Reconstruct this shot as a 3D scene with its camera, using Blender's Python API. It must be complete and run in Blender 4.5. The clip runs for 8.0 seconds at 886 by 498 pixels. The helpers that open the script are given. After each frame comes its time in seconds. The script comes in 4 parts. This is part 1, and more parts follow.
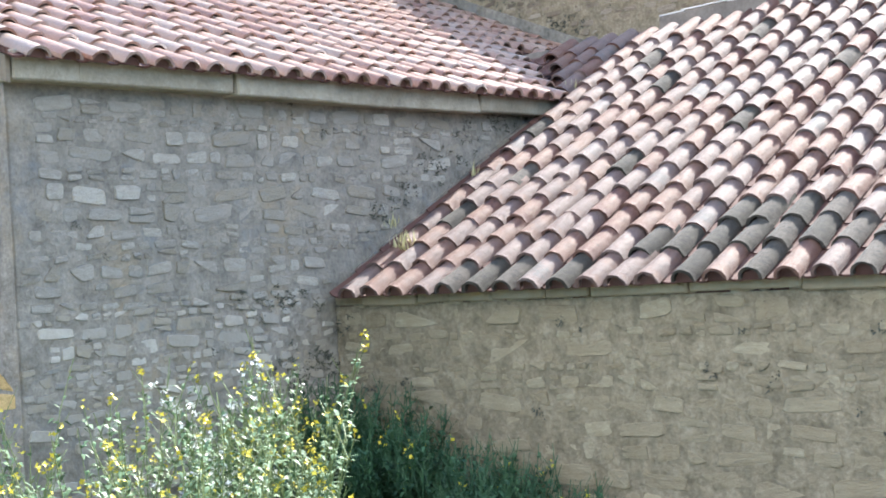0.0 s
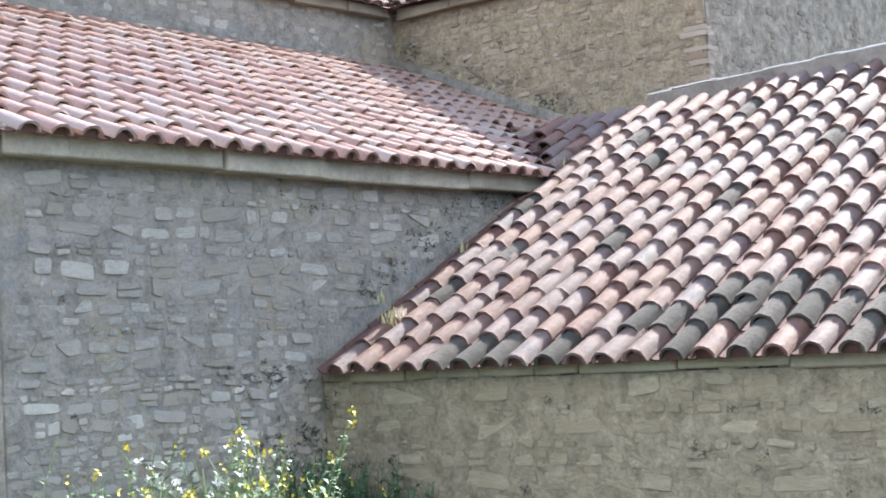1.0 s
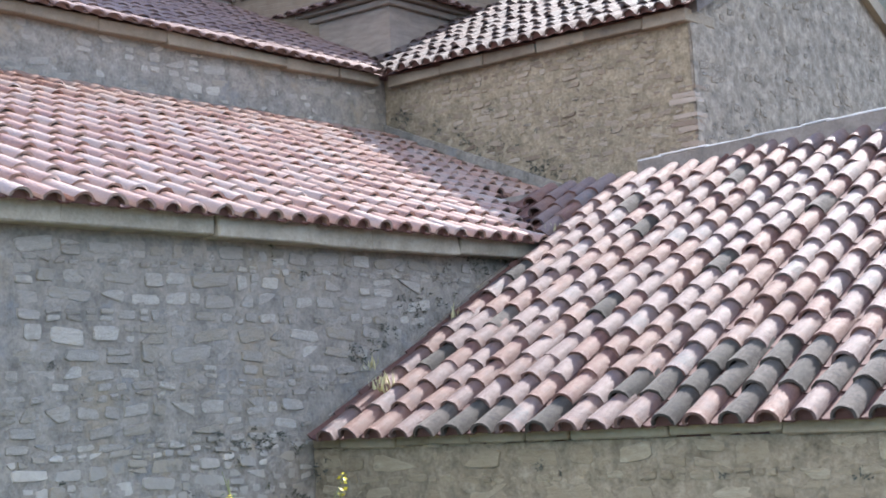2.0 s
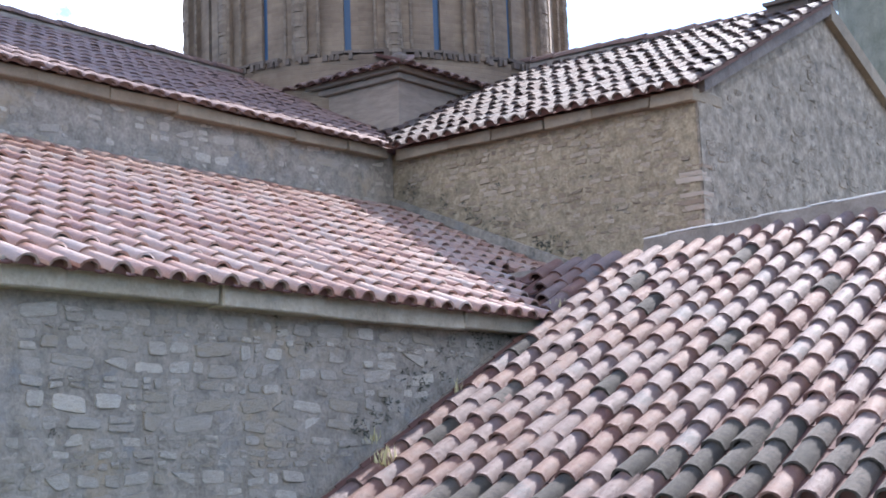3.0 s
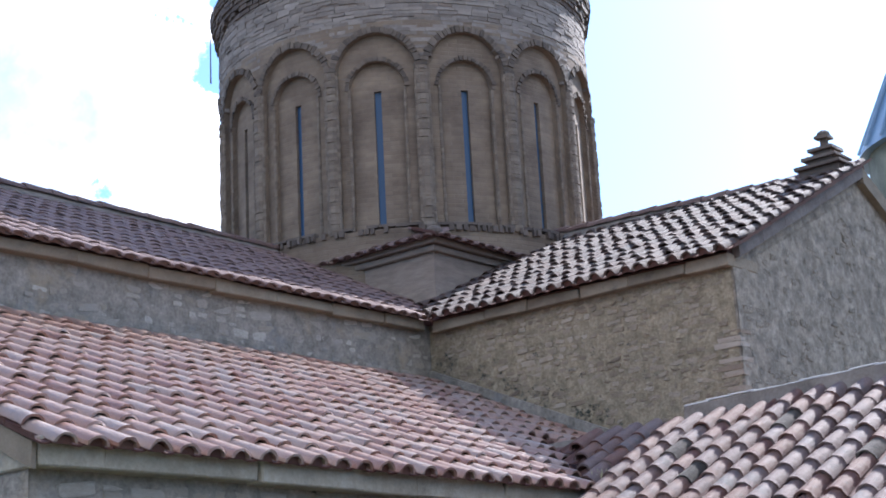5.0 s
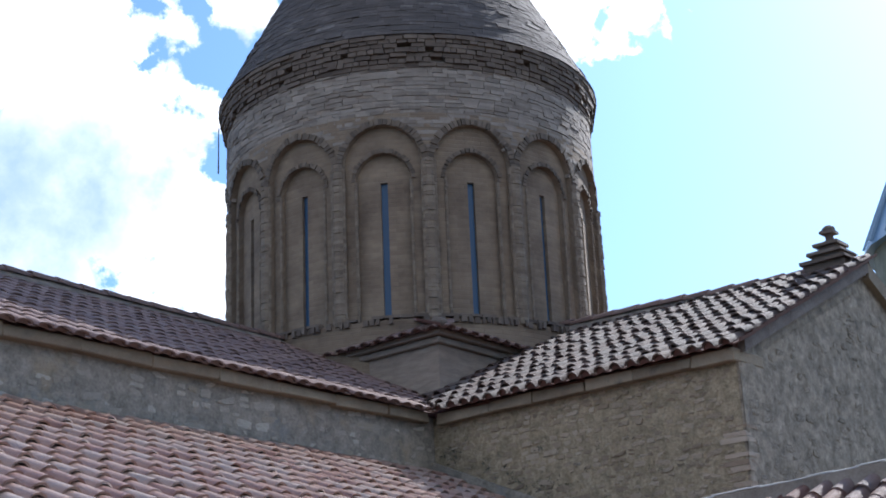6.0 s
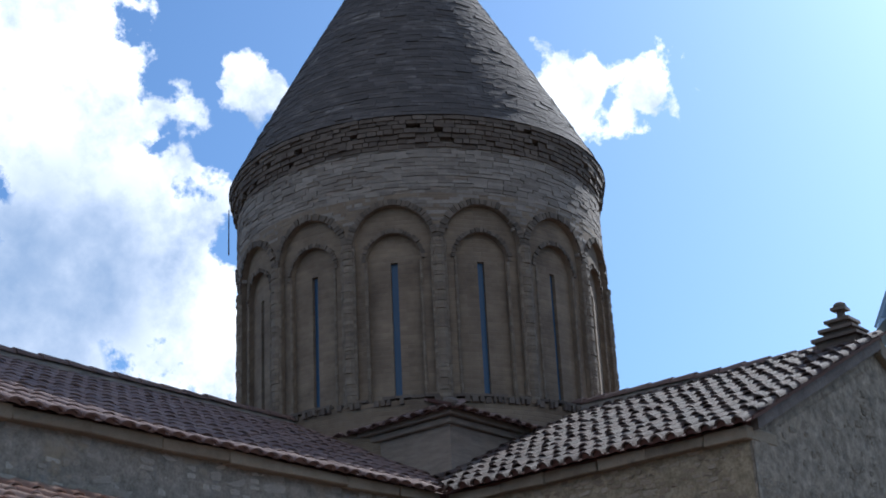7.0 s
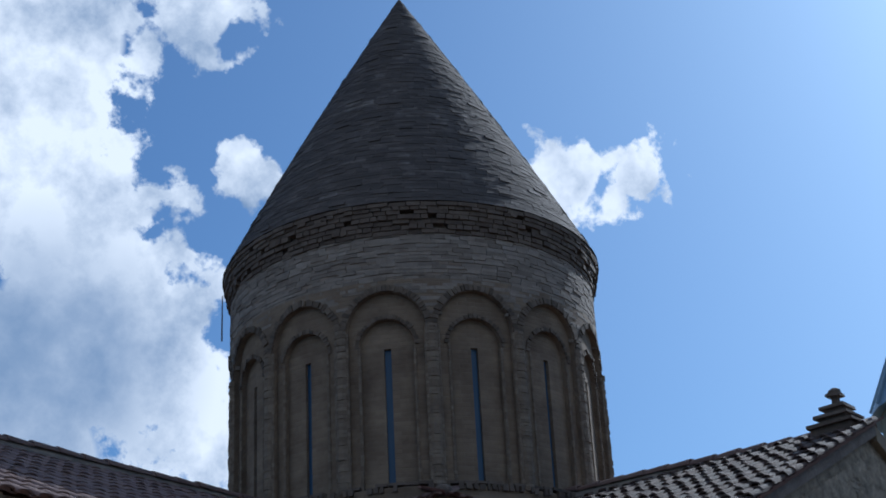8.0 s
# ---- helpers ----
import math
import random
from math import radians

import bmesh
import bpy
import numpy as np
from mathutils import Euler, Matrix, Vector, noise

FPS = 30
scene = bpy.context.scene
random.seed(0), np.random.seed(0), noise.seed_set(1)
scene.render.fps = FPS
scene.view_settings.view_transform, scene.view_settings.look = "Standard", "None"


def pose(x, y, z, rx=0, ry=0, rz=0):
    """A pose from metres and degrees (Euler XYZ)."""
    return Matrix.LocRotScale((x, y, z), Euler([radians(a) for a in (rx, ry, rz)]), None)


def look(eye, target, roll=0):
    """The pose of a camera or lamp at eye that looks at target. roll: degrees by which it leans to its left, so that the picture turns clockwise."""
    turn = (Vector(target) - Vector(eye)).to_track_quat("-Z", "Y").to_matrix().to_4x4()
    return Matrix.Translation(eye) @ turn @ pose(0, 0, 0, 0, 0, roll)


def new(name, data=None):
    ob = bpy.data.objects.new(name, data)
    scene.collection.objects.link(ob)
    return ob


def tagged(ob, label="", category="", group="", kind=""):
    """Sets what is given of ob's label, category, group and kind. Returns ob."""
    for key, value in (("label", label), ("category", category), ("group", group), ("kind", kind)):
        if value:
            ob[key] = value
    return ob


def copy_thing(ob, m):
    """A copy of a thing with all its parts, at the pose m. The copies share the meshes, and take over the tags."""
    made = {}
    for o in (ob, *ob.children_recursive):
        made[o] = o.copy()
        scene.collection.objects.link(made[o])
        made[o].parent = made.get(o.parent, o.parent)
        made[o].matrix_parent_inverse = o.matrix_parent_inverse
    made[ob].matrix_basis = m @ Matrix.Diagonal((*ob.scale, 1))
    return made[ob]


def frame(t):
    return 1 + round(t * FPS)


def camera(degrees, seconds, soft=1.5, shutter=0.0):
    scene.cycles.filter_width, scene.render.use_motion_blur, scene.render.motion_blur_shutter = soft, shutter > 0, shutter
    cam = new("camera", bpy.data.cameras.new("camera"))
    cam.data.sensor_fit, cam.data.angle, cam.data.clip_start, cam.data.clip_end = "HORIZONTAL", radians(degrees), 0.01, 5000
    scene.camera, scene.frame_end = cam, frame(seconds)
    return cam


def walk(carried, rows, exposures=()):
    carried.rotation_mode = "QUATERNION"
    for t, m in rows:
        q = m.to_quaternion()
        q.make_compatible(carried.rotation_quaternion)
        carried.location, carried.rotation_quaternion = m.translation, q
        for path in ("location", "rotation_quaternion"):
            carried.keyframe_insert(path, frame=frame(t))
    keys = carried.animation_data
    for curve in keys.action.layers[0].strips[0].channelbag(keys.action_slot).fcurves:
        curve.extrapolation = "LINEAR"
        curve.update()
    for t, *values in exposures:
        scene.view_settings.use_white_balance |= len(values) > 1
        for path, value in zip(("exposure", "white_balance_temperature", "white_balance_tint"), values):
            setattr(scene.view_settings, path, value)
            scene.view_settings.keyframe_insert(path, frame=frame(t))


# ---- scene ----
EYE = 2.0                       # eye above the foot of the walls; heights below are given from there
cam = camera(32.4, 8.0, soft=1.8)
ROWS = [
    (0.0, 90.626, 3.343, -50.762),
    (0.5, 92.021, 3.135, -50.924),
    (1.0, 93.467, 3.094, -51.205),
    (1.5, 94.654, 3.445, -51.374),
    (3.0, 98.697, 2.012, -51.483),
    (3.5, 100.077, 2.333, -51.226),
    (4.0, 101.696, 2.478, -50.702),
    (4.5, 103.224, 3.143, -50.186),
    (5.0, 105.195, 2.920, -49.872),
    (6.5, 110.147, 2.447, -49.664),
    (7.0, 111.651, 2.668, -49.318),
    (7.5, 113.158, 2.682, -49.416),
    (8.0, 114.868, 2.783, -49.529),
]
EXPOSURES = [(0.0, 2.33, 6300, 9), (1.5, 2.2, 6200, 13), (3.5, 1.83, 5930, 18), (5.0, 1.42, 5850, 16), (6.5, 0.53, 5900, 11), (7.0, 0.22, 5750, 10), (7.5, 0.0, 5650, 9), (8.0, -0.40, 5400, 8)]
walk(cam, [(t, pose(0, 0, EYE, rx, ry, rz)) for t, rx, ry, rz in ROWS], EXPOSURES)

# ---- light ----
SUN_AZ, SUN_EL = 1.0, 39.5      # degrees from +x towards +y, and above the horizon
SUN_WAY = Vector((math.cos(radians(SUN_AZ)) * math.cos(radians(SUN_EL)), math.sin(radians(SUN_AZ)) * math.cos(radians(SUN_EL)), math.sin(radians(SUN_EL))))
sun = new("sun", bpy.data.lights.new("sun", "SUN"))
sun.data.energy, sun.data.angle, sun.data.color = 5.0, radians(0.53), (1.0, 0.95, 0.88)
sun.matrix_world = look(SUN_WAY * 60, (0, 0, 0))

world = bpy.data.worlds.new("sky")
scene.world = world
world.use_nodes = True
wn, wl = world.node_tree.nodes, world.node_tree.links
wn.clear()


def wmath(op, a, b=None, clamp=False):
    n = wn.new("ShaderNodeMath")
    n.operation, n.use_clamp = op, clamp
    for slot, v in ((0, a), (1, b)):
        if v is None:
            continue
        if isinstance(v, (int, float)):
            n.inputs[slot].default_value = v
        else:
            wl.new(v, n.inputs[slot])
    return n.outputs[0]


sky = wn.new("ShaderNodeTexSky")
sky.sky_type, sky.sun_disc = "NISHITA", False
sky.sun_elevation, sky.sun_rotation = radians(SUN_EL), radians(90 - SUN_AZ)
sky.dust_density, sky.ozone_density = 1.7, 3.5
way = wn.new("ShaderNodeTexCoord").outputs["Generated"]
# cumulus: soft banks round a few directions, broken up by noise
# the last three banks are unseen, added behind the eye as neutral fill light
BANKS = [((0.548, 0.744, 0.382), 0.10), ((0.599, 0.721, 0.350), 0.055), ((0.490, 0.738, 0.465), 0.095), ((0.631, 0.713, 0.305), 0.045),
         ((0.473, 0.698, 0.537), 0.09), ((0.527, 0.800, 0.289), 0.12), ((0.600, 0.650, 0.466), 0.023), ((0.735, 0.500, 0.457), 0.032),
         ((0.765, 0.458, 0.454), 0.027), ((0.40, 0.80, 0.45), 0.16), ((0.540, 0.632, 0.556), 0.040), ((-0.72, 0.35, 0.60), 0.42), ((-0.25, -0.80, 0.55), 0.42), ((-0.80, -0.45, 0.40), 0.3)]
heap = None
for place, size in BANKS:
    d = wn.new("ShaderNodeVectorMath")
    d.operation = "DISTANCE"
    wl.new(way, d.inputs[0])
    d.inputs[1].default_value = place
    near = wmath("SUBTRACT", 1.0, wmath("DIVIDE", d.outputs["Value"], size))
    near = wmath("MAXIMUM", near, -1.0)
    heap = near if heap is None else wmath("MAXIMUM", heap, near)


def wnoise(scale, detail, rough):
    n = wn.new("ShaderNodeTexNoise")
    n.inputs["Scale"].default_value, n.inputs["Detail"].default_value, n.inputs["Roughness"].default_value = scale, detail, rough
    wl.new(way, n.inputs["Vector"])
    return n.outputs["Fac"]


puff = wnoise(34.0, 10.0, 0.58)
edge = wmath("ADD", wmath("MULTIPLY", heap, 1.25), wmath("MULTIPLY", wmath("SUBTRACT", puff, 0.5), 3.2))
edge = wmath("MAXIMUM", edge, wmath("MULTIPLY", wmath("SUBTRACT", heap, 0.42), 5.0))
mask = wmath("MULTIPLY", wmath("SUBTRACT", edge, 0.10), 4.0, True)
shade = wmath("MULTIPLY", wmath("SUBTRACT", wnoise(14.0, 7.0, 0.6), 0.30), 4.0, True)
# the big bank's shaded flank
gd = wn.new("ShaderNodeVectorMath")
gd.operation = "DISTANCE"
wl.new(way, gd.inputs[0])
gd.inputs[1].default_value = (0.533, 0.772, 0.347)
flank = wmath("MULTIPLY", wmath("SUBTRACT", 1.0, wmath("DIVIDE", gd.outputs["Value"], 0.115)), 1.6, True)
shade = wmath("MULTIPLY", shade, wmath("SUBTRACT", 1.0, wmath("MULTIPLY", flank, wmath("ADD", wmath("MULTIPLY", puff, 0.8), 0.45))), True)
tint = wn.new("ShaderNodeMix")
tint.data_type = "RGBA"
wl.new(shade, tint.inputs["Factor"])
tint.inputs["A"].default_value, tint.inputs["B"].default_value = (0.27, 0.36, 0.50, 1), (1.0, 1.0, 1.0, 1)
clear, cloud = wn.new("ShaderNodeBackground"), wn.new("ShaderNodeBackground")
deep = wn.new("ShaderNodeMix")
deep.data_type, deep.blend_type = "RGBA", "MULTIPLY"
deep.inputs["Factor"].default_value, deep.inputs["B"].default_value = 1.0, (0.75, 1.0, 1.18, 1)
wl.new(sky.outputs[0], deep.inputs["A"])
wl.new(deep.outputs["Result"], clear.inputs["Color"])
clear.inputs["Strength"].default_value = 0.095
wl.new(tint.outputs["Result"], cloud.inputs["Color"])
cloud.inputs["Strength"].default_value = 1.2
blend = wn.new("ShaderNodeMixShader")
wl.new(mask, blend.inputs[0])
wl.new(clear.outputs[0], blend.inputs[1])
wl.new(cloud.outputs[0], blend.inputs[2])
wl.new(blend.outputs[0], wn.new("ShaderNodeOutputWorld").inputs["Surface"])


# ---- materials ----
def material(name, stops, scale=6.0, fine=60.0, bump=0.25, rough=0.85, metal=0.0, by_piece=0.0, stain=None, stretch=(1, 1, 1), vary=1.0):
    """Base colours spread by broad and fine noise; by_piece: how far whole pieces differ."""
    m = bpy.data.materials.new(name)
    m.use_nodes = True
    n, l = m.node_tree.nodes, m.node_tree.links
    bsdf = n["Principled BSDF"]
    bsdf.inputs["Roughness"].default_value, bsdf.inputs["Metallic"].default_value = rough, metal
    spot = n.new("ShaderNodeTexCoord").outputs["Object"]
    grid = n.new("ShaderNodeMapping")
    grid.inputs["Scale"].default_value = stretch
    l.new(spot, grid.inputs["Vector"])

    def noise_at(s, d=6.0, r=0.6):
        t = n.new("ShaderNodeTexNoise")
        t.inputs["Scale"].default_value, t.inputs["Detail"].default_value, t.inputs["Roughness"].default_value = s, d, r
        l.new(grid.outputs[0], t.inputs["Vector"])
        return t.outputs["Fac"]

    def op(kind, a, b, clamp=False):
        t = n.new("ShaderNodeMath")
        t.operation, t.use_clamp = kind, clamp
        for slot, v in ((0, a), (1, b)):
            if isinstance(v, (int, float)):
                t.inputs[slot].default_value = v
            else:
                l.new(v, t.inputs[slot])
        return t.outputs[0]

    broad, grain = noise_at(scale), noise_at(fine, 4.0, 0.7)
    f = op("ADD", op("MULTIPLY", op("SUBTRACT", broad, 0.5), 1.5 * vary), op("MULTIPLY", op("SUBTRACT", grain, 0.5), 0.7 * vary))
    f = op("ADD", f, 0.5)
    if by_piece:
        one = op("ADD", n.new("ShaderNodeObjectInfo").outputs["Random"], n.new("ShaderNodeNewGeometry").outputs["Random Per Island"])
        one = op("FRACT", one, 0.0)
        f = op("ADD", op("MULTIPLY", f, 1.0 - by_piece), op("MULTIPLY", one, by_piece), True)
    ramp = n.new("ShaderNodeValToRGB")
    els = ramp.color_ramp.elements
    for i, (at, c) in enumerate(stops):
        e = els[i] if i < 2 else els.new(at)
        e.position, e.color = at, (*c, 1)
    l.new(f, ramp.inputs[0])
    colour = ramp.outputs[0]
    for tone, size, level in stain or ():
        mix = n.new("ShaderNodeMix")
        mix.data_type = "RGBA"
        l.new(op("MULTIPLY", op("SUBTRACT", noise_at(size, 7.0, 0.7), level), 6.0, True), mix.inputs["Factor"])
        l.new(colour, mix.inputs["A"])
        mix.inputs["B"].default_value = (*tone, 1)
        colour = mix.outputs["Result"]
    l.new(colour, bsdf.inputs["Base Color"])
    if bump:
        b = n.new("ShaderNodeBump")
        b.inputs["Strength"].default_value, b.inputs["Distance"].default_value = bump, 0.02
        l.new(op("ADD", op("MULTIPLY", broad, 0.6), op("MULTIPLY", grain, 0.5)), b.inputs["Height"])
        l.new(b.outputs[0], bsdf.inputs["Normal"])
    return m


def brick_material(name, one, two, joint, wide, high, bump=0.5):
    """Thin bricks laid by the mesh's UV, in metres."""
    m = bpy.data.materials.new(name)
    m.use_nodes = True
    n, l = m.node_tree.nodes, m.node_tree.links
    bsdf = n["Principled BSDF"]
    bsdf.inputs["Roughness"].default_value = 0.9
    uv = n.new("ShaderNodeTexCoord").outputs["UV"]
    wob = n.new("ShaderNodeTexNoise")
    wob.inputs["Scale"].default_value = 3.0
    l.new(uv, wob.inputs["Vector"])
    warp = n.new("ShaderNodeVectorMath")
    warp.operation = "MULTIPLY_ADD"
    l.new(wob.outputs["Color"], warp.inputs[0])
    warp.inputs[1].default_value = (0.04, 0.04, 0)
    l.new(uv, warp.inputs[2])
    br = n.new("ShaderNodeTexBrick")
    br.inputs["Scale"].default_value = 1.0
    br.inputs["Brick Width"].default_value, br.inputs["Row Height"].default_value = wide, high
    br.inputs["Mortar Size"].default_value, br.inputs["Mortar Smooth"].default_value = 0.008, 0.4
    br.inputs["Color1"].default_value, br.inputs["Color2"].default_value, br.inputs["Mortar"].default_value = (*one, 1), (*two, 1), (*joint, 1)
    l.new(warp.outputs[0], br.inputs["Vector"])
    big = n.new("ShaderNodeTexNoise")
    big.inputs["Scale"].default_value, big.inputs["Detail"].default_value, big.inputs["Roughness"].default_value = 1.6, 8.0, 0.65
    l.new(uv, big.inputs["Vector"])
    ramp = n.new("ShaderNodeValToRGB")
    ramp.color_ramp.elements[0].position, ramp.color_ramp.elements[0].color = 0.3, (0.55, 0.5, 0.48, 1)
    ramp.color_ramp.elements[1].position, ramp.color_ramp.elements[1].color = 0.7, (1.2, 1.15, 1.1, 1)
    l.new(big.outputs["Fac"], ramp.inputs[0])
    mix = n.new("ShaderNodeMix")
    mix.data_type, mix.blend_type = "RGBA", "MULTIPLY"
    mix.inputs["Factor"].default_value = 1.0
    l.new(br.outputs["Color"], mix.inputs["A"])
    l.new(ramp.outputs[0], mix.inputs["B"])
    l.new(mix.outputs["Result"], bsdf.inputs["Base Color"])
    b = n.new("ShaderNodeBump")
    b.inputs["Strength"].default_value, b.inputs["Distance"].default_value, b.invert = bump, 0.02, True
    l.new(br.outputs["Fac"], b.inputs["Height"])
    l.new(b.outputs[0], bsdf.inputs["Normal"])
    return m


TILE = material("clay_tile", [(0.0, (0.056, 0.020, 0.016)), (0.15, (0.104, 0.042, 0.031)), (0.36, (0.140, 0.073, 0.051)), (0.55, (0.113, 0.073, 0.064)),
                              (0.72, (0.149, 0.100, 0.085)), (0.88, (0.086, 0.075, 0.073)), (1.0, (0.052, 0.045, 0.044))], 9, 70, 0.7, 0.78, by_piece=0.60,
                stain=[((0.058, 0.040, 0.034), 7.0, 0.60), ((0.19, 0.17, 0.15), 14.0, 0.66)])
TILE_LICHEN = material("lichen_tile", [(0.0, (0.020, 0.014, 0.012)), (0.4, (0.042, 0.036, 0.027)), (0.75, (0.076, 0.061, 0.049)), (1.0, (0.107, 0.090, 0.071))], 9, 60, 0.5, 0.95, by_piece=0.5,
                       stain=[((0.023, 0.020, 0.018), 8.0, 0.55)])
TILE_RED = material("red_clay_tile", [(0.0, (0.122, 0.056, 0.041)), (0.25, (0.209, 0.114, 0.083)), (0.5, (0.265, 0.171, 0.130)), (0.8, (0.273, 0.208, 0.171)), (1.0, (0.147, 0.134, 0.122))],
                    9, 70, 0.5, 0.42, by_piece=0.6, stain=[((0.088, 0.058, 0.047), 6.0, 0.58), ((0.25, 0.22, 0.19), 13.0, 0.66)])
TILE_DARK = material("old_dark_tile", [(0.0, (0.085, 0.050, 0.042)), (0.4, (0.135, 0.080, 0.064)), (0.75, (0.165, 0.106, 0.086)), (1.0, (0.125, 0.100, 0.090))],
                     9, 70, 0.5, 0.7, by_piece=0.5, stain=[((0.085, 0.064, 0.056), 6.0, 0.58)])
TILE_GREY = material("grey_clay_tile", [(0.0, (0.025, 0.015, 0.011)), (0.2, (0.050, 0.025, 0.019)), (0.45, (0.082, 0.050, 0.036)), (0.7, (0.066, 0.049, 0.040)), (1.0, (0.100, 0.075, 0.061))],
                     9, 70, 0.7, 0.82, by_piece=0.62, stain=[((0.036, 0.032, 0.030), 7.0, 0.56)])
# dark red for troughs and beds: shade between tile columns is put into the colour
PAN = material("shaded_pan_tile", [(0.0, (0.062, 0.027, 0.021)), (0.5, (0.098, 0.044, 0.034)), (1.0, (0.130, 0.068, 0.053))], 8, 60, 0.3, 0.85, by_piece=0.4)
RUBBLE_GREY = material("grey_rubble_stone", [(0.0, (0.205, 0.205, 0.198)), (0.2, (0.262, 0.228, 0.172)), (0.4, (0.275, 0.252, 0.214)), (0.6, (0.320, 0.292, 0.246)), (0.82, (0.425, 0.390, 0.330)), (1.0, (0.365, 0.305, 0.215))], 3.0, 16, 0.9, 0.92, by_piece=0.62, vary=1.5,
                       stain=[((0.120, 0.112, 0.095), 5.0, 0.60), ((0.30, 0.275, 0.235), 2.4, 0.60)])
MORTAR_GREY = material("grey_lime_mortar", [(0.0, (0.120, 0.108, 0.090)), (0.35, (0.190, 0.170, 0.140)), (0.65, (0.245, 0.220, 0.183)), (1.0, (0.320, 0.288, 0.240))], 7.5, 30, 1.0, 0.95,
                       stain=[((0.285, 0.226, 0.146), 1.3, 0.57), ((0.172, 0.180, 0.186), 2.1, 0.57), ((0.105, 0.098, 0.080), 3.4, 0.64)], vary=1.3)
RUBBLE_TAN = material("tan_rubble_stone", [(0.0, (0.178, 0.140, 0.086)), (0.3, (0.265, 0.212, 0.134)), (0.6, (0.324, 0.266, 0.173)), (0.85, (0.405, 0.343, 0.232)), (1.0, (0.459, 0.389, 0.275))], 3.0, 16, 0.9, 0.92, by_piece=0.42, vary=1.4,
                      stain=[((0.120, 0.100, 0.064), 4.0, 0.58)])
MORTAR_TAN = material("tan_lime_mortar", [(0.0, (0.130, 0.104, 0.064)), (0.35, (0.205, 0.166, 0.107)), (0.65, (0.270, 0.220, 0.145)), (1.0, (0.355, 0.296, 0.204))], 7.5, 30, 1.0, 0.95,
                      stain=[((0.135, 0.110, 0.070), 1.7, 0.60), ((0.105, 0.088, 0.060), 5.0, 0.66)], vary=1.3)
# tan stone made brighter and yellower: slight sunlight is put into the colour
OCHRE_LIT = material("sunlit_ochre_stone", [(0.0, (0.275, 0.179, 0.068)), (0.5, (0.500, 0.347, 0.145)), (1.0, (0.675, 0.493, 0.230))], 4, 40, 0.7, 0.92, by_piece=0.3, vary=1.4)
RUBBLE_BROWN = material("brown_brick_rubble", [(0.0, (0.100, 0.074, 0.051)), (0.3, (0.190, 0.146, 0.101)), (0.6, (0.261, 0.211, 0.152)), (1.0, (0.370, 0.314, 0.242))], 3.0, 16, 0.8, 0.92, by_piece=0.55, vary=1.4,
                        stain=[((0.085, 0.068, 0.050), 3.0, 0.60)])
CORNICE = material("weathered_cornice_stone", [(0.0, (0.150, 0.132, 0.098)), (0.4, (0.265, 0.234, 0.176)), (0.7, (0.335, 0.298, 0.228)), (1.0, (0.420, 0.378, 0.298))], 4, 35, 0.9, 0.9, by_piece=0.25, vary=1.5,
                   stain=[((0.135, 0.124, 0.084), 2.5, 0.58), ((0.20, 0.20, 0.185), 6.0, 0.60)])
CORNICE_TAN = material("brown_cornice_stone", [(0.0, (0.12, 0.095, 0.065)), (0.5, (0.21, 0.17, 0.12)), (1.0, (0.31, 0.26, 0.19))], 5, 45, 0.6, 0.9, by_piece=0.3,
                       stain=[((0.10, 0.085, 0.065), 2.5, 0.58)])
RENDER_COAT = material("rough_lime_render", [(0.0, (0.079, 0.066, 0.050)), (0.3, (0.158, 0.132, 0.101)), (0.55, (0.233, 0.197, 0.150)), (0.78, (0.316, 0.270, 0.211)), (1.0, (0.465, 0.402, 0.322))], 7, 22, 1.0, 0.95, by_piece=0.22,
                       stain=[((0.105, 0.088, 0.072), 4.5, 0.58), ((0.44, 0.40, 0.345), 9.0, 0.64)], vary=1.4)
DRUM_BRICK = brick_material("old_brick", (0.215, 0.170, 0.122), (0.172, 0.133, 0.095), (0.188, 0.152, 0.112), 0.24, 0.062, 0.5)
FRIEZE_BRICK = brick_material("grey_brick", (0.29, 0.245, 0.20), (0.20, 0.165, 0.135), (0.25, 0.22, 0.185), 0.24, 0.062, 1.0)
CONE_BRICK = material("dark_cone_brick", [(0.0, (0.044, 0.035, 0.030)), (0.45, (0.064, 0.052, 0.045)), (0.7, (0.086, 0.071, 0.062)), (0.8, (0.120, 0.102, 0.090)), (0.9, (0.200, 0.175, 0.155))], 2.5, 45, 0.6, 0.9, by_piece=0.5, vary=1.2)
DARK_BRICK = material("dark_brick", [(0.0, (0.048, 0.035, 0.028)), (0.5, (0.100, 0.076, 0.059)), (1.0, (0.170, 0.136, 0.108))], 8, 60, 0.5, 0.9, by_piece=0.45)
DRUM_PLAIN = material("old_brick_and_mortar", [(0.0, (0.16, 0.125, 0.10)), (0.5, (0.24, 0.19, 0.15)), (1.0, (0.31, 0.26, 0.21))], 4, 40, 0.7, 0.92, stretch=(1, 1, 5))
FRIEZE_PIECE = material("frieze_brick", [(0.0, (0.106, 0.085, 0.068)), (0.4, (0.189, 0.158, 0.131)), (0.75, (0.253, 0.217, 0.182)), (1.0, (0.322, 0.285, 0.244))], 6, 50, 0.6, 0.9, by_piece=0.55, vary=1.2,
                        stain=[((0.105, 0.088, 0.074), 1.6, 0.60)])
QUOIN = material("quoin_brick", [(0.0, (0.16, 0.115, 0.08)), (0.5, (0.26, 0.20, 0.145)), (1.0, (0.40, 0.345, 0.28))], 8, 60, 0.4, 0.9, by_piece=0.7)
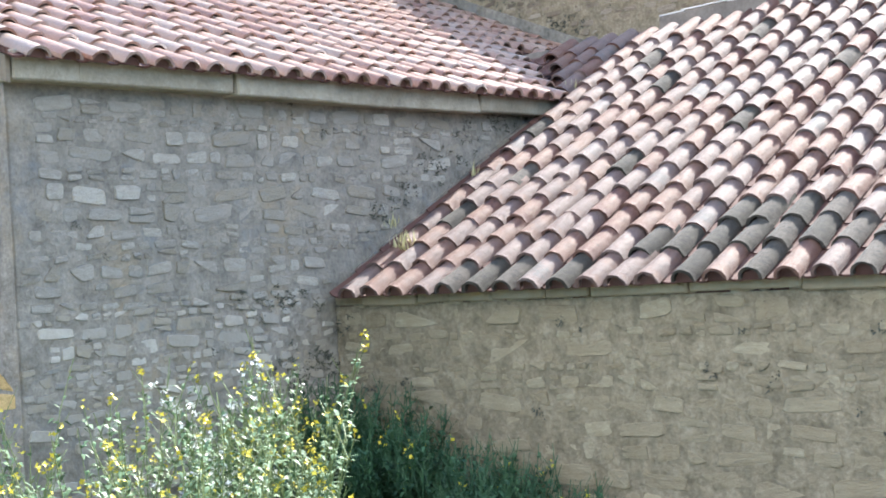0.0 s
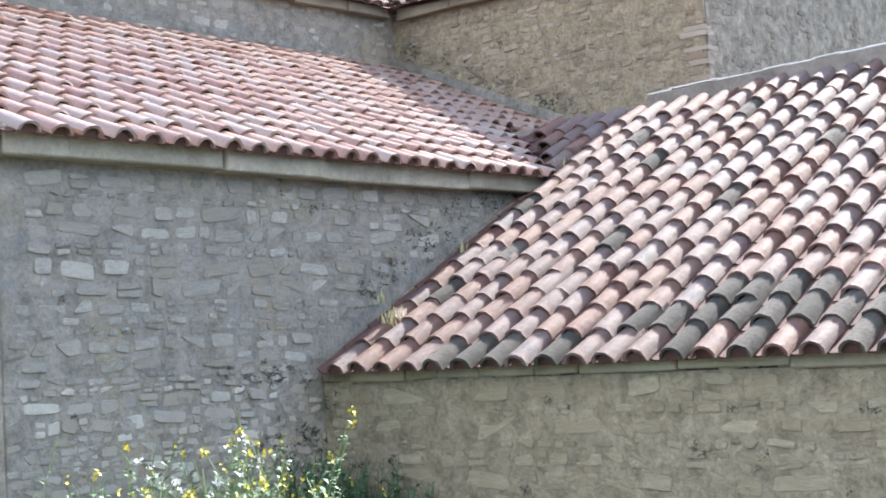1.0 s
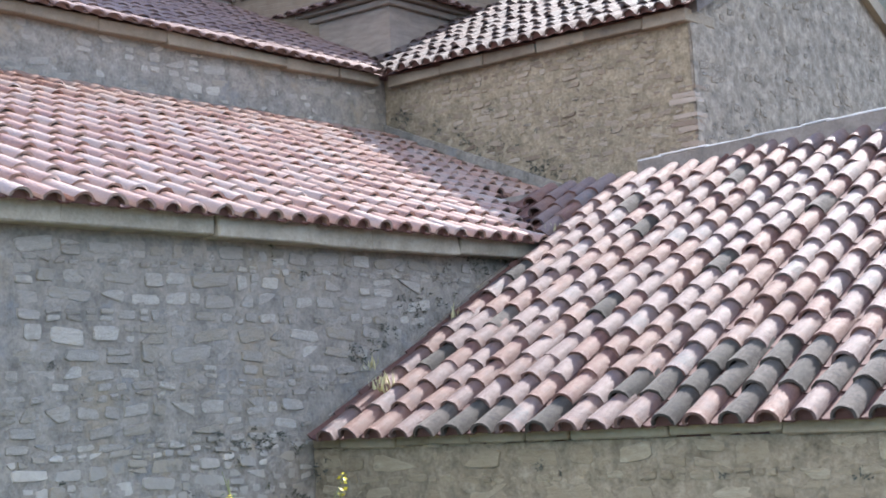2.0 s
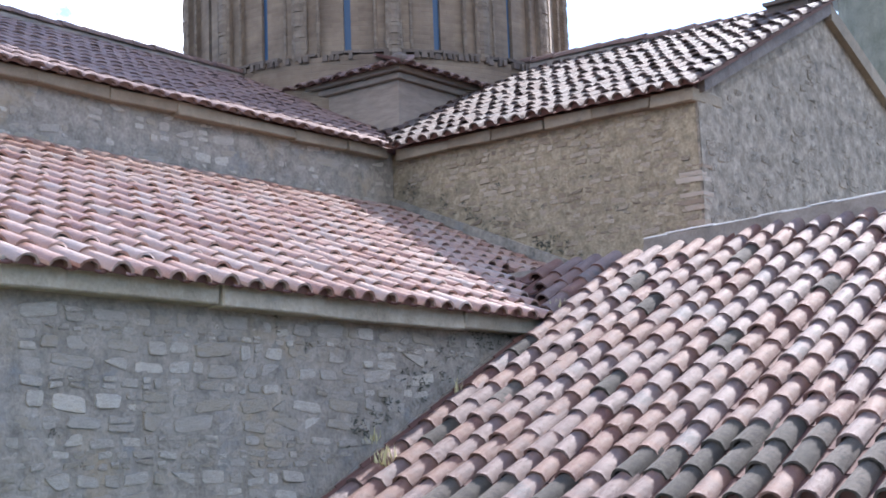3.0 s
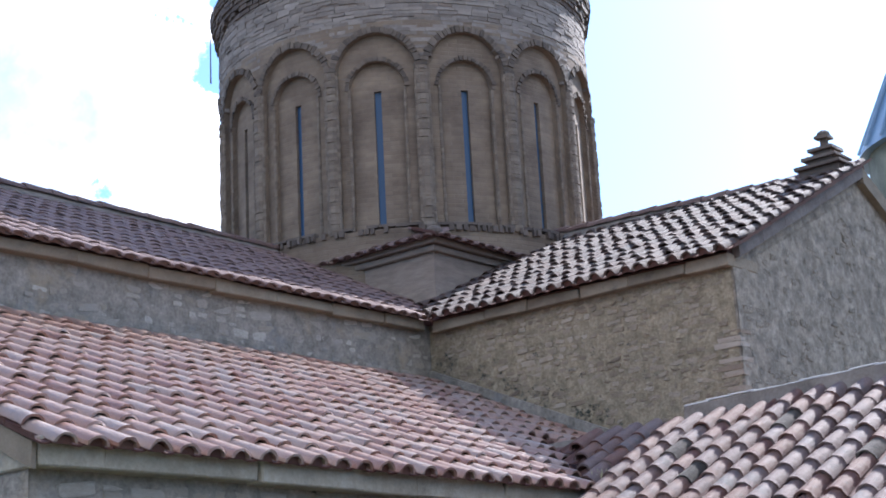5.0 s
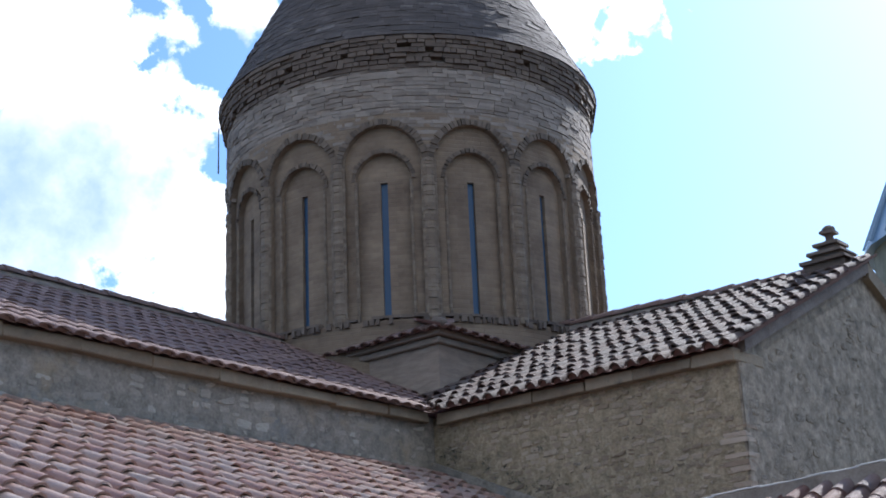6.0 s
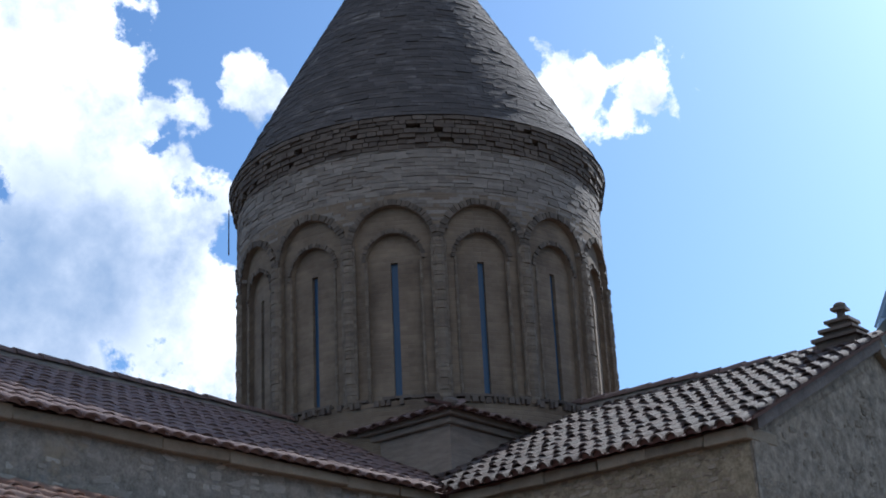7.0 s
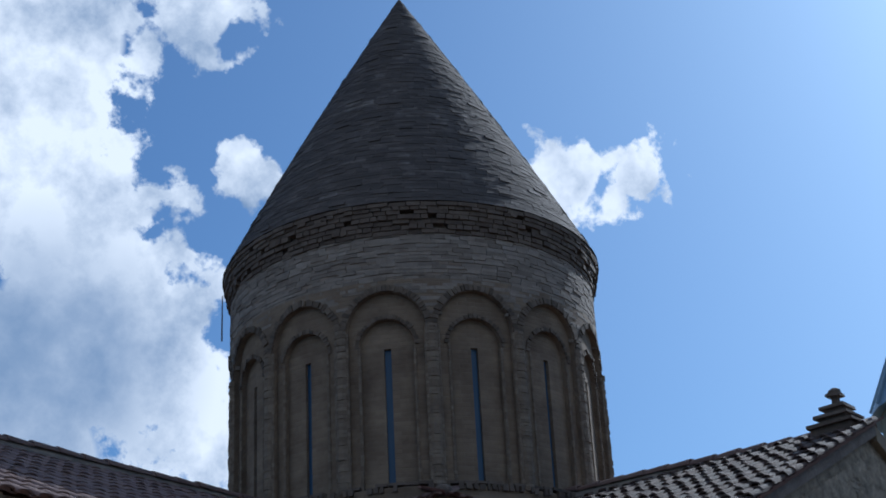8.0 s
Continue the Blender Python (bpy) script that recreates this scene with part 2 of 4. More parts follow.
SHAFT_BRICK = material("shaft_brick", [(0.0, (0.098, 0.074, 0.052)), (0.5, (0.160, 0.123, 0.089)), (1.0, (0.230, 0.185, 0.139))], 7, 50, 0.6, 0.9, by_piece=0.5, vary=1.2)
ARCH_BRICK = material("arch_brick", [(0.0, (0.058, 0.044, 0.033)), (0.5, (0.105, 0.080, 0.059)), (1.0, (0.183, 0.144, 0.109))], 8, 60, 0.4, 0.9, by_piece=0.6)
VERGE_SHADED = material("shaded_verge_stone", [(0.0, (0.075, 0.062, 0.055)), (0.5, (0.13, 0.11, 0.098)), (1.0, (0.20, 0.175, 0.155))], 5, 40, 0.7, 0.95)
# very pale: the ridge's bright sunlit rim is put into the colour
LIME_LIT = material("sunlit_ridge_lime", [(0.0, (0.26, 0.24, 0.215)), (1.0, (0.62, 0.59, 0.55))], 9, 60, 0.4, 0.9, by_piece=0.4)
RIDGE_MORTAR = material("ridge_mortar", [(0.0, (0.100, 0.083, 0.066)), (0.5, (0.175, 0.146, 0.118)), (1.0, (0.255, 0.216, 0.178))], 4, 40, 0.7, 0.95, vary=1.3)
MOSS = material("dark_moss", [(0.0, (0.040, 0.040, 0.030)), (0.5, (0.070, 0.070, 0.052)), (1.0, (0.110, 0.110, 0.080))], 5, 40, 0, 0.9, by_piece=0.5)
GROUND = material("earth_and_grass", [(0.0, (0.05, 0.042, 0.03)), (0.5, (0.095, 0.082, 0.06)), (1.0, (0.15, 0.13, 0.10))], 1.2, 25, 0.8, 0.95)
LEAF = material("weed_leaf", [(0.0, (0.031, 0.066, 0.026)), (0.5, (0.070, 0.132, 0.055)), (1.0, (0.150, 0.216, 0.114))], 3, 30, 0, 0.6, by_piece=0.6)
# darker copy of the leaf colour, with shade at the wall foot put in
LEAF_SHADED = material("shaded_leaf", [(0.0, (0.012, 0.04, 0.018)), (0.5, (0.03, 0.085, 0.035)), (1.0, (0.06, 0.13, 0.055))], 3, 30, 0, 0.6, by_piece=0.5)
STEM = material("weed_stem", [(0.0, (0.08, 0.12, 0.035)), (1.0, (0.18, 0.21, 0.08))], 6, 40, 0, 0.6)
YELLOW = material("yellow_petal", [(0.0, (0.55, 0.42, 0.02)), (1.0, (0.72, 0.62, 0.06))], 6, 40, 0, 0.5)
WHITE = material("white_petal", [(0.0, (0.62, 0.60, 0.55)), (1.0, (0.82, 0.80, 0.76))], 6, 40, 0, 0.6)
STRAW = material("dry_grass", [(0.0, (0.30, 0.27, 0.13)), (1.0, (0.55, 0.50, 0.28))], 6, 40, 0, 0.7)
SHEET = material("blue_sheet_metal", [(0.0, (0.16, 0.25, 0.34)), (1.0, (0.22, 0.33, 0.43))], 1.5, 20, 0.05, 0.42, 0.3)
TURRET_STONE = material("green_grey_stone", [(0.0, (0.10, 0.11, 0.08)), (0.5, (0.18, 0.19, 0.15)), (1.0, (0.27, 0.27, 0.22))], 3, 25, 0.8, 0.95)
GLASS = bpy.data.materials.new("slit_glass")
GLASS.use_nodes = True
g = GLASS.node_tree.nodes["Principled BSDF"]
g.inputs["Base Color"].default_value, g.inputs["Roughness"].default_value, g.inputs["IOR"].default_value = (0.035, 0.080, 0.150, 1), 0.40, 1.35


# ---- builders ----
def link(name, verts, faces, mat, parent=None, label="", uvs=None, smooth=False):
    me = bpy.data.meshes.new(name)
    me.from_pydata(verts, [], faces)
    if uvs is not None:
        layer = me.uv_layers.new(name="metres")
        flat = np.empty((len(me.loops), 2), "f")
        idx = np.empty(len(me.loops), "i")
        me.loops.foreach_get("vertex_index", idx)
        flat[:] = np.asarray(uvs, "f")[idx]
        layer.data.foreach_set("uv", flat.ravel())
    me.materials.append(mat)
    if smooth:
        me.shade_smooth()
    me.update()
    ob = new(name, me)
    if parent:
        ob.parent = parent
    if label:
        tagged(ob, label)
    return ob


def part(name, bm, mat, parent, label="", smooth=False):
    me = bpy.data.meshes.new(name)
    bm.normal_update()
    bm.to_mesh(me)
    bm.free()
    me.materials.append(mat)
    if smooth:
        me.shade_smooth()
    ob = new(name, me)
    ob.parent = parent
    if label:
        tagged(ob, label)
    return ob


def thing(name, label, category, kind="", group="", at=(0, 0, 0)):
    ob = new(name)
    ob.location = at
    return tagged(ob, label, category, group, kind)


def prism(bm, pts, push):
    """A flat polygon pushed along a vector into a closed solid."""
    a = [bm.verts.new(p) for p in pts]
    b = [bm.verts.new(Vector(p) + Vector(push)) for p in pts]
    bm.faces.new(a)
    bm.faces.new(b[::-1])
    for i in range(len(pts)):
        j = (i + 1) % len(pts)
        bm.faces.new((a[j], a[i], b[i], b[j]))
    bmesh.ops.recalc_face_normals(bm, faces=bm.faces)


def block(bm, lo, hi, wobble=0.0, rng=random):
    vs = [bm.verts.new((x + rng.uniform(-wobble, wobble), y + rng.uniform(-wobble, wobble), z + rng.uniform(-wobble, wobble)))
          for x in (lo[0], hi[0]) for y in (lo[1], hi[1]) for z in (lo[2], hi[2])]
    for q in ((0, 1, 3, 2), (4, 6, 7, 5), (0, 4, 5, 1), (2, 3, 7, 6), (0, 2, 6, 4), (1, 5, 7, 3)):
        bm.faces.new([vs[i] for i in q])


def worn(bm, width=0.01):
    bmesh.ops.bevel(bm, geom=list(bm.edges), offset=width, segments=1, affect="EDGES")


# stones: a set of worn shapes about 1 x 1 x 1, lying in x and y, proud along z
def stone_shapes(n, seed):
    rng = random.Random(seed)
    out = []
    for _ in range(n):
        ring = []
        corners = [(sx * (0.5 - rng.uniform(0, 0.16)), sy * (0.5 - rng.uniform(0, 0.24))) for sx, sy in ((1, 1), (-1, 1), (-1, -1), (1, -1))]
        if rng.random() < 0.15:
            corners[rng.randrange(4)] = (rng.uniform(-0.1, 0.1), rng.choice((-0.5, 0.5)))
            corners.sort(key=lambda p: math.atan2(p[1], p[0]))
        for i in range(4):
            p, q, o = corners[i], corners[(i + 1) % 4], corners[i - 1]
            c = rng.uniform(0.06, 0.2)
            ring.append((p[0] + (o[0] - p[0]) * c, p[1] + (o[1] - p[1]) * c))
            c = rng.uniform(0.06, 0.2)
            ring.append((p[0] + (q[0] - p[0]) * c, p[1] + (q[1] - p[1]) * c))
            if rng.random() < 0.6:
                k = rng.uniform(0.94, 1.06)
                ring.append(((p[0] + q[0]) / 2 * k, (p[1] + q[1]) / 2 * k))
        m = len(ring)
        tilt = (rng.uniform(-0.35, 0.35), rng.uniform(-0.35, 0.35))
        verts = [(x, y, -1.2) for x, y in ring] + [(x * 0.985, y * 0.975, 0.45 + x * tilt[0] + y * tilt[1]) for x, y in ring]
        verts += [(x * 0.93, y * 0.90, 0.95 + x * tilt[0] + y * tilt[1] + rng.uniform(-0.12, 0.12)) for x, y in ring]
        faces = []
        for lo in (0, m):
            for i in range(m):
                j = (i + 1) % m
                faces.append((lo + i, lo + j, lo + m + j, lo + m + i))
        verts.append((0, 0, 1.0))
        faces += [(2 * m + i, 2 * m + (i + 1) % m, 3 * m) for i in range(m)]
        out.append((verts, faces))
    return out


SHAPES = stone_shapes(40, 5)


def rubble(wall, origin, along, out, length, bottom, top, mat, high, wide, proud, keep=None, cover=0.8, near=None, limit=300, seed=1, name="stone"):
    """Courses of uneven stones on a wall face. near(u, z): orders the stones, the first `limit` become parts."""
    rng = random.Random(seed)
    along, out, origin = Vector(along), Vector(out), Vector(origin)
    up = Vector((0, 0, 1))
    basis = Matrix((along, up, out)).transposed()
    spots = []
    z = bottom
    while z < top:
        h = rng.uniform(*high)
        u = rng.uniform(-wide[1], 0)
        while u < length:
            big = rng.random()
            hh = h * (rng.uniform(0.80, 1.02) if big < 0.75 else rng.uniform(0.40, 0.62))
            w = min(wide[1] * 1.2, max(wide[0], hh * rng.uniform(0.9, 3.4)))
            cu = u + w / 2
            rows = [z + h / 2 + rng.uniform(-0.012, 0.012)] if big < 0.75 else [z + h * 0.26, z + h * 0.76]
            for cz in rows:
                ok = w / 2 < cu < length - w / 2 and rng.random() < cover
                if ok and (keep is None or all(keep(cu + a * w / 2, cz + b * hh / 2) for a in (-1, 1) for b in (-1, 1))):
                    spots.append((cu, cz, w * rng.uniform(0.90, 0.98), hh * 0.95, rng.uniform(*proud), rng.uniform(-8, 8), rng.randrange(len(SHAPES))))
            u += w * rng.uniform(0.98, 1.06)
        z += h
    if near:
        spots.sort(key=lambda s: near(s[0], s[1]))
    meshes = {}
    verts, faces = [], []
    for i, (cu, cz, w, h, d, turn, s) in enumerate(spots):
        place = Matrix.Translation(origin + along * cu + up * cz) @ basis.to_4x4() @ pose(0, 0, 0, 0, 0, turn) @ Matrix.Diagonal((w, h, d, 1))
        if i < limit:
            if s not in meshes:
                me = bpy.data.meshes.new(name)
                me.from_pydata(SHAPES[s][0], [], SHAPES[s][1])
                me.materials.append(mat)
                meshes[s] = me
            ob = new(name, meshes[s])
            ob.parent, ob.matrix_basis = wall, place
        else:
            base = len(verts)
            verts += [tuple(place @ Vector(v)) for v in SHAPES[s][0]]
            faces += [tuple(base + k for k in f) for f in SHAPES[s][1]]
    if faces:
        tagged(link(name + "s", verts, faces, mat, wall), kind="stuff")


# barrel tiles: across x, up the slope y, away from the roof z
def barrel(low, high, length, rise, thick=0.013, seg=8, tip=0.0, flip=1, curve=0.85):
    verts, faces = [], []
    for y, w, lift in ((0.0, low, tip), (length, high, 0.0)):
        for t in (0.0, thick):
            for i in range(seg + 1):
                a = math.pi * i / seg
                verts.append((-(w / 2 - t) * math.cos(a), y, lift + flip * (rise * w / low - t) * math.sin(a) ** curve))
    m = seg + 1
    for i in range(seg):
        faces.append((i, i + 1, 2 * m + i + 1, 2 * m + i))
        faces.append((m + i, 3 * m + i, 3 * m + i + 1, m + i + 1))
        faces.append((i, m + i, m + i + 1, i + 1))
    return verts, faces


def tile_variants(n, seed, low=0.172, high=0.135, rise=0.072, curve=0.85):
    rng = random.Random(seed)
    out = []
    for _ in range(n):
        v, f = barrel(low * rng.uniform(0.95, 1.05), high, 0.40 * rng.uniform(0.97, 1.03), rise * rng.uniform(0.92, 1.08), thick=0.017, curve=curve)
        j = rng.uniform(-0.01, 0.01)
        out.append(([(x + (j * rng.uniform(-1, 1) if y == 0 else 0), y + (rng.uniform(-0.006, 0.006) if y == 0 else 0), z) for x, y, z in v], f))
    return out


COVERS = tile_variants(8, 3, 0.154, 0.137, 0.078, 0.95)
BROAD = tile_variants(8, 4, 0.164, 0.146, 0.067, 1.05)
SLIM = tile_variants(8, 6, 0.136, 0.112, 0.066, 0.95)
LOW = tile_variants(8, 5, 0.164, 0.140, 0.042)
TROUGH = barrel(0.17, 0.15, 0.40, 0.05, flip=-1, tip=0.0, seg=5)


def tiled_roof(roof, corner, along, slope_dir, tan, cols, rows, mat, keep, near, spacing=0.219, pitch=0.30, limit=300, seed=1, step=0.024, shapes=None, old=None, pan=None, jitter=0.012):
    """Cover tiles in columns up a slope, with trough tiles between. corner: eave end, on the tiles' bed."""
    rng = random.Random(seed)
    shapes = shapes or COVERS
    lean = -math.degrees(math.atan(step / pitch))
    along, flat = Vector(along), Vector(slope_dir)
    rise = (flat + Vector((0, 0, tan))).normalized()
    normal = along.cross(rise)
    if normal.z < 0:
        normal = -normal
    side = rise.cross(normal)
    basis = Matrix((side, rise, normal)).transposed().to_4x4()
    corner = Vector(corner)
    covers, pans_v, pans_f, plug_v, plug_f = [], [], [], [], []
    for c in range(cols):
        sway = rng.uniform(-0.012, 0.012)
        for r in range(rows):
            up = r * pitch - (0.03 if r == 0 else 0) + rng.uniform(-jitter, jitter) * (0.4 if r == 0 else 1.0)
            place = corner + along * ((c + 0.5) * spacing + sway + rng.uniform(-0.006, 0.006)) + rise * up
            if keep(place):
                if r == 0:
                    m = Matrix.Translation(place + rise * rng.uniform(0.025, 0.05)) @ basis
                    tall = shapes[0][0][4][2] * rng.uniform(0.75, 0.95)
                    ring = [(-0.066 * math.cos(math.pi * i / 6), tall * math.sin(math.pi * i / 6)) for i in range(7)]
                    base = len(plug_v)
                    plug_v += [tuple(m @ Vector((x, y, z))) for y in (0.0, 0.06) for x, z in ring]
                    plug_f.append(tuple(base + i for i in range(7)))
                    plug_f += [(base + i, base + 7 + i, base + 8 + i, base + i + 1) for i in range(6)]
                covers.append((place + normal * (0.012 + rng.uniform(0, 0.008)), rng.uniform(-2.2, 2.2), rng.uniform(-0.8, 0.8), rng.randrange(len(shapes))))
            place = corner + along * (c * spacing) + rise * (r * pitch + 0.02) + normal * 0.034
            if keep(place):
                m = Matrix.Translation(place) @ basis @ pose(0, 0, 0, rng.uniform(-1.0, 0.2) - 2.0, rng.uniform(-2, 2), rng.uniform(-1, 1))
                base = len(pans_v)
                pans_v += [tuple(m @ Vector(v)) for v in TROUGH[0]]
                pans_f += [tuple(base + k for k in f) for f in TROUGH[1]]
    covers.sort(key=lambda s: near(s[0]))
    meshes = {}
    verts, faces = [], []
    for i, (place, turn, tip, s) in enumerate(covers):
        m = Matrix.Translation(place) @ basis @ pose(0, 0, 0, lean + tip, 0, turn)
        if i < limit:
            spot = s
            if old and old(place) > random.Random(i).random():
                s = s + 100
            if s not in meshes:
                me = bpy.data.meshes.new("tile")
                me.from_pydata(shapes[spot][0], [], shapes[spot][1])
                me.materials.append(mat if s < 100 else TILE_LICHEN)
                me.shade_smooth()
                me.set_sharp_from_angle(angle=radians(40))
                meshes[s] = me
            ob = new("tile", meshes[s])
            ob.parent, ob.matrix_basis = roof, m
        else:
            base = len(verts)
            verts += [tuple(m @ Vector(v)) for v in shapes[s][0]]
            faces += [tuple(base + k for k in f) for f in shapes[s][1]]
    if faces:
        ob = tagged(link("tiles", verts, faces, mat, roof), kind="stuff")
        ob.data.shade_smooth()
        ob.data.set_sharp_from_angle(angle=radians(40))
    if plug_f:
        tagged(link("eave_mortar", plug_v, plug_f, pan or PAN, roof), kind="stuff")
    tagged(link("trough_tiles", pans_v, pans_f, pan or PAN, roof), kind="stuff")


def cornice(name, label, pieces, parent_kind="structure", mat=None, rough=0.006):
    """A row of cornice stones, each a part. pieces: (lo, hi) boxes."""
    run = thing(name, label, "cornice", parent_kind)
    rng = random.Random(len(pieces))
    for lo, hi in pieces:
        bm = bmesh.new()
        block(bm, lo, hi, rough, rng)
        worn(bm, 0.010)
        part("cornice_stone", bm, mat or CORNICE, run)
    return run


def Z(h):
    return EYE + h


# ---- ground ----
def lie(x, y):
    far = max(0.0, min(1.0, (x + y - 2.0) / 7.0))
    return 0.4 * (1 - far * far * (3 - 2 * far)) + 0.05 * noise.noise(Vector((x * 0.7, y * 0.7, 3.0)))


steps = [-3000, -900, -300, -100, -40, -20, -12] + [-8 + 0.4 * i for i in range(60)] + [18, 24, 40, 100, 300, 900, 3000]
gv = [(x, y, lie(x, y) if abs(x) < 60 and abs(y) < 60 else 0.0) for y in steps for x in steps]
n_ = len(steps)
gf = [(j * n_ + i, j * n_ + i + 1, (j + 1) * n_ + i + 1, (j + 1) * n_ + i) for j in range(n_ - 1) for i in range(n_ - 1)]
tagged(link("ground", gv, gf, GROUND, smooth=True), "dark earth overgrown with grass at the wall foot", "ground", kind="structure")

# ---- lower walls ----
XR, YL = 7.60, 7.17             # faces of the low annex wall and of the side aisle wall
XE = 5.03                       # end of the aisle wall
RT, LT = 0.515, 0.445           # roof slopes
XT, YU, YG = 13.22, 11.10, 7.12  # transept side wall, nave wall, transept gable
CX, CY = 16.44, 14.07           # axis of the drum


def right_h(x):
    return min(-0.155 + RT * (x - 7.5), -0.155 + RT * (11.75 - 7.5) - RT * (x - 11.75))


def left_h(y):
    return 1.27 + LT * (y - 6.95)


wall_annex = thing("wall_annex", "low tan rubble stone wall in shade, patched with mortar", "wall", "structure")
bm = bmesh.new()
prism(bm, [(XR, -3.0, -0.4), (XR, YL + 0.3, -0.4), (XR, YL + 0.3, Z(-0.24)), (XR, -3.0, Z(-0.24))], (0.55, 0, 0))
part("wall_core", bm, MORTAR_TAN, wall_annex)
wall_aisle = thing("wall_aisle", "grey rubble stone side wall in shade", "wall", "structure")
bm = bmesh.new()
prism(bm, [(XE, YL, -0.4), (11.8, YL, -0.4), (11.8, YL, Z(1.22)), (XE, YL, Z(1.22))], (0, 0.5, 0))
part("wall_core", bm, MORTAR_GREY, wall_aisle)
wall_end = thing("wall_aisle_end", "tan stone end wall under the sloping verge, sunlight put into its colour", "wall", "structure")
bm = bmesh.new()
prism(bm, [(XE, YL + 0.504, -0.4), (XE, YU, -0.4), (XE, YU, Z(left_h(YU) - 0.06)), (XE, YL + 0.504, Z(left_h(YL + 0.5) - 0.06))], (0.5, 0, 0))
part("wall_core", bm, OCHRE_LIT, wall_end)

# ---- upper walls ----
wall_nave = thing("wall_nave", "grey rendered stone nave wall above the aisle roof", "wall", "structure")
bm = bmesh.new()
prism(bm, [(2.0, YU, 0), (XT + 0.3, YU, 0), (XT + 0.3, YU, Z(3.80)), (2.0, YU, Z(3.80))], (0, 0.6, 0))
part("wall_core", bm, MORTAR_GREY, wall_nave)
wall_transept = thing("wall_transept", "tan brick and rubble transept wall in shade", "wall", "structure")
bm = bmesh.new()
prism(bm, [(XT, YG + 0.124, 0), (XT, YU, 0), (XT, YU, Z(3.80)), (XT, YG + 0.124, Z(3.80))], (0.6, 0, 0))
part("wall_core", bm, MORTAR_TAN, wall_transept)
wall_gable = thing("wall_transept_gable", "rough grey rendered gable wall with brick quoins", "wall", "structure")
bm = bmesh.new()
prism(bm, [(XT, YG, 0), (2 * CX - XT, YG, 0), (2 * CX - XT, YG, Z(3.78)), (CX, YG, Z(5.32)), (XT, YG, Z(3.78))], (0, 0.12, 0))
part("wall_core", bm, RENDER_COAT, wall_gable)



def weathered_face(wall, origin, along, out, length, bottom, top, mat, depth, keep=None, step=0.032, seed=0.0):
    """The uneven coat of a wall: a fine sheet that swells and sinks, open where keep() says no."""
    along, out, origin = Vector(along), Vector(out), Vector(origin)
    nu, nz = int(length / step), int((top - bottom) / step)
    verts, faces = [], []
    for j in range(nz + 1):
        for i in range(nu + 1):
            u, z = length * i / nu, bottom + (top - bottom) * j / nz
            swell = 0.5 + 0.55 * noise.noise(Vector((u * 2.1, z * 3.0, seed))) + 0.5 * noise.noise(Vector((u * 6.5, z * 9.0, seed + 5))) + 0.35 * noise.noise(Vector((u * 17, z * 19, seed + 9)))
            verts.append(tuple(origin + along * u + Vector((0, 0, z)) + out * (0.003 + depth * max(0.0, swell))))
    for j in range(nz):
        for i in range(nu):
            if keep is None or keep(length * (i + 0.5) / nu, bottom + (top - bottom) * (j + 0.5) / nz):
                a = j * (nu + 1) + i
                faces.append((a, a + 1, a + nu + 2, a + nu + 1))
    link("wall_coat", verts, faces, mat, wall, smooth=True)


weathered_face(wall_aisle, (XE + 0.01, YL, 0), (1, 0, 0), (0, -1, 0), 5.6, 0.0, Z(1.17), MORTAR_GREY, 0.008, lambda u, z: XE + u < 7.58 or z > Z(right_h(XE + u) - 0.14), seed=1.0)
weathered_face(wall_annex, (XR, YL - 0.02, 0), (0, -1, 0), (-1, 0, 0), 5.2, 0.0, Z(-0.24), MORTAR_TAN, 0.008, seed=21.0)
weathered_face(wall_nave, (5.0, YU, 0), (1, 0, 0), (0, -1, 0), XT - 5.02, Z(2.9), Z(3.70), MORTAR_GREY, 0.010, step=0.05, seed=41.0)
weathered_face(wall_transept, (XT, YU - 0.02, 0), (0, -1, 0), (-1, 0, 0), YU - YG - 0.04, Z(1.7), Z(3.70), MORTAR_TAN, 0.014, step=0.045, seed=61.0)
weathered_face(wall_gable, (XT, YG, 0), (1, 0, 0), (0, -1, 0), 6.4, Z(1.7), Z(5.2), RENDER_COAT, 0.014, lambda u, z: z < Z(3.62 + 0.46 * min(u, 6.44 - u)), step=0.045, seed=81.0)

# ---- cornices ----
rng = random.Random(8)
joints = [4.99, 5.44, 6.65, 7.59, 8.16, 9.17, 10.25]
cornice("cornice_aisle", "weathered grey stone cornice below the aisle eave",
        [((a + 0.004, 7.03 + rng.uniform(-0.006, 0.006), Z(1.15) + rng.uniform(-0.022, 0.008)), (b - 0.004, 7.60, Z(1.315))) for a, b in zip(joints, joints[1:])], rough=0.016)
joints = [-3.0, -1.0, 0.2, 1.4, 2.5, 3.70, 4.4, 5.07, 5.39, 5.82, 6.14, 6.42, 6.9, 7.16]
cornice("cornice_annex", "flat tan stone cornice below the low eave",
        [((7.565 + rng.uniform(-0.008, 0.008), a + 0.003, Z(-0.236) + rng.uniform(-0.006, 0.006)), (8.0, b - 0.003, Z(-0.165))) for a, b in zip(joints, joints[1:])], mat=RUBBLE_TAN)
joints = [2.0] + [3.2 + 0.83 * i for i in range(12)] + [13.0]
cornice("cornice_nave", "moulded tan stone cornice below the nave eave",
        [((a + 0.003, 10.98, Z(3.655)), (b - 0.003, 11.5, Z(3.775))) for a, b in zip(joints, joints[1:])], mat=CORNICE_TAN, rough=0.014)
joints = [7.10, 7.6, 8.3, 8.9, 9.6, 10.2, 10.97]
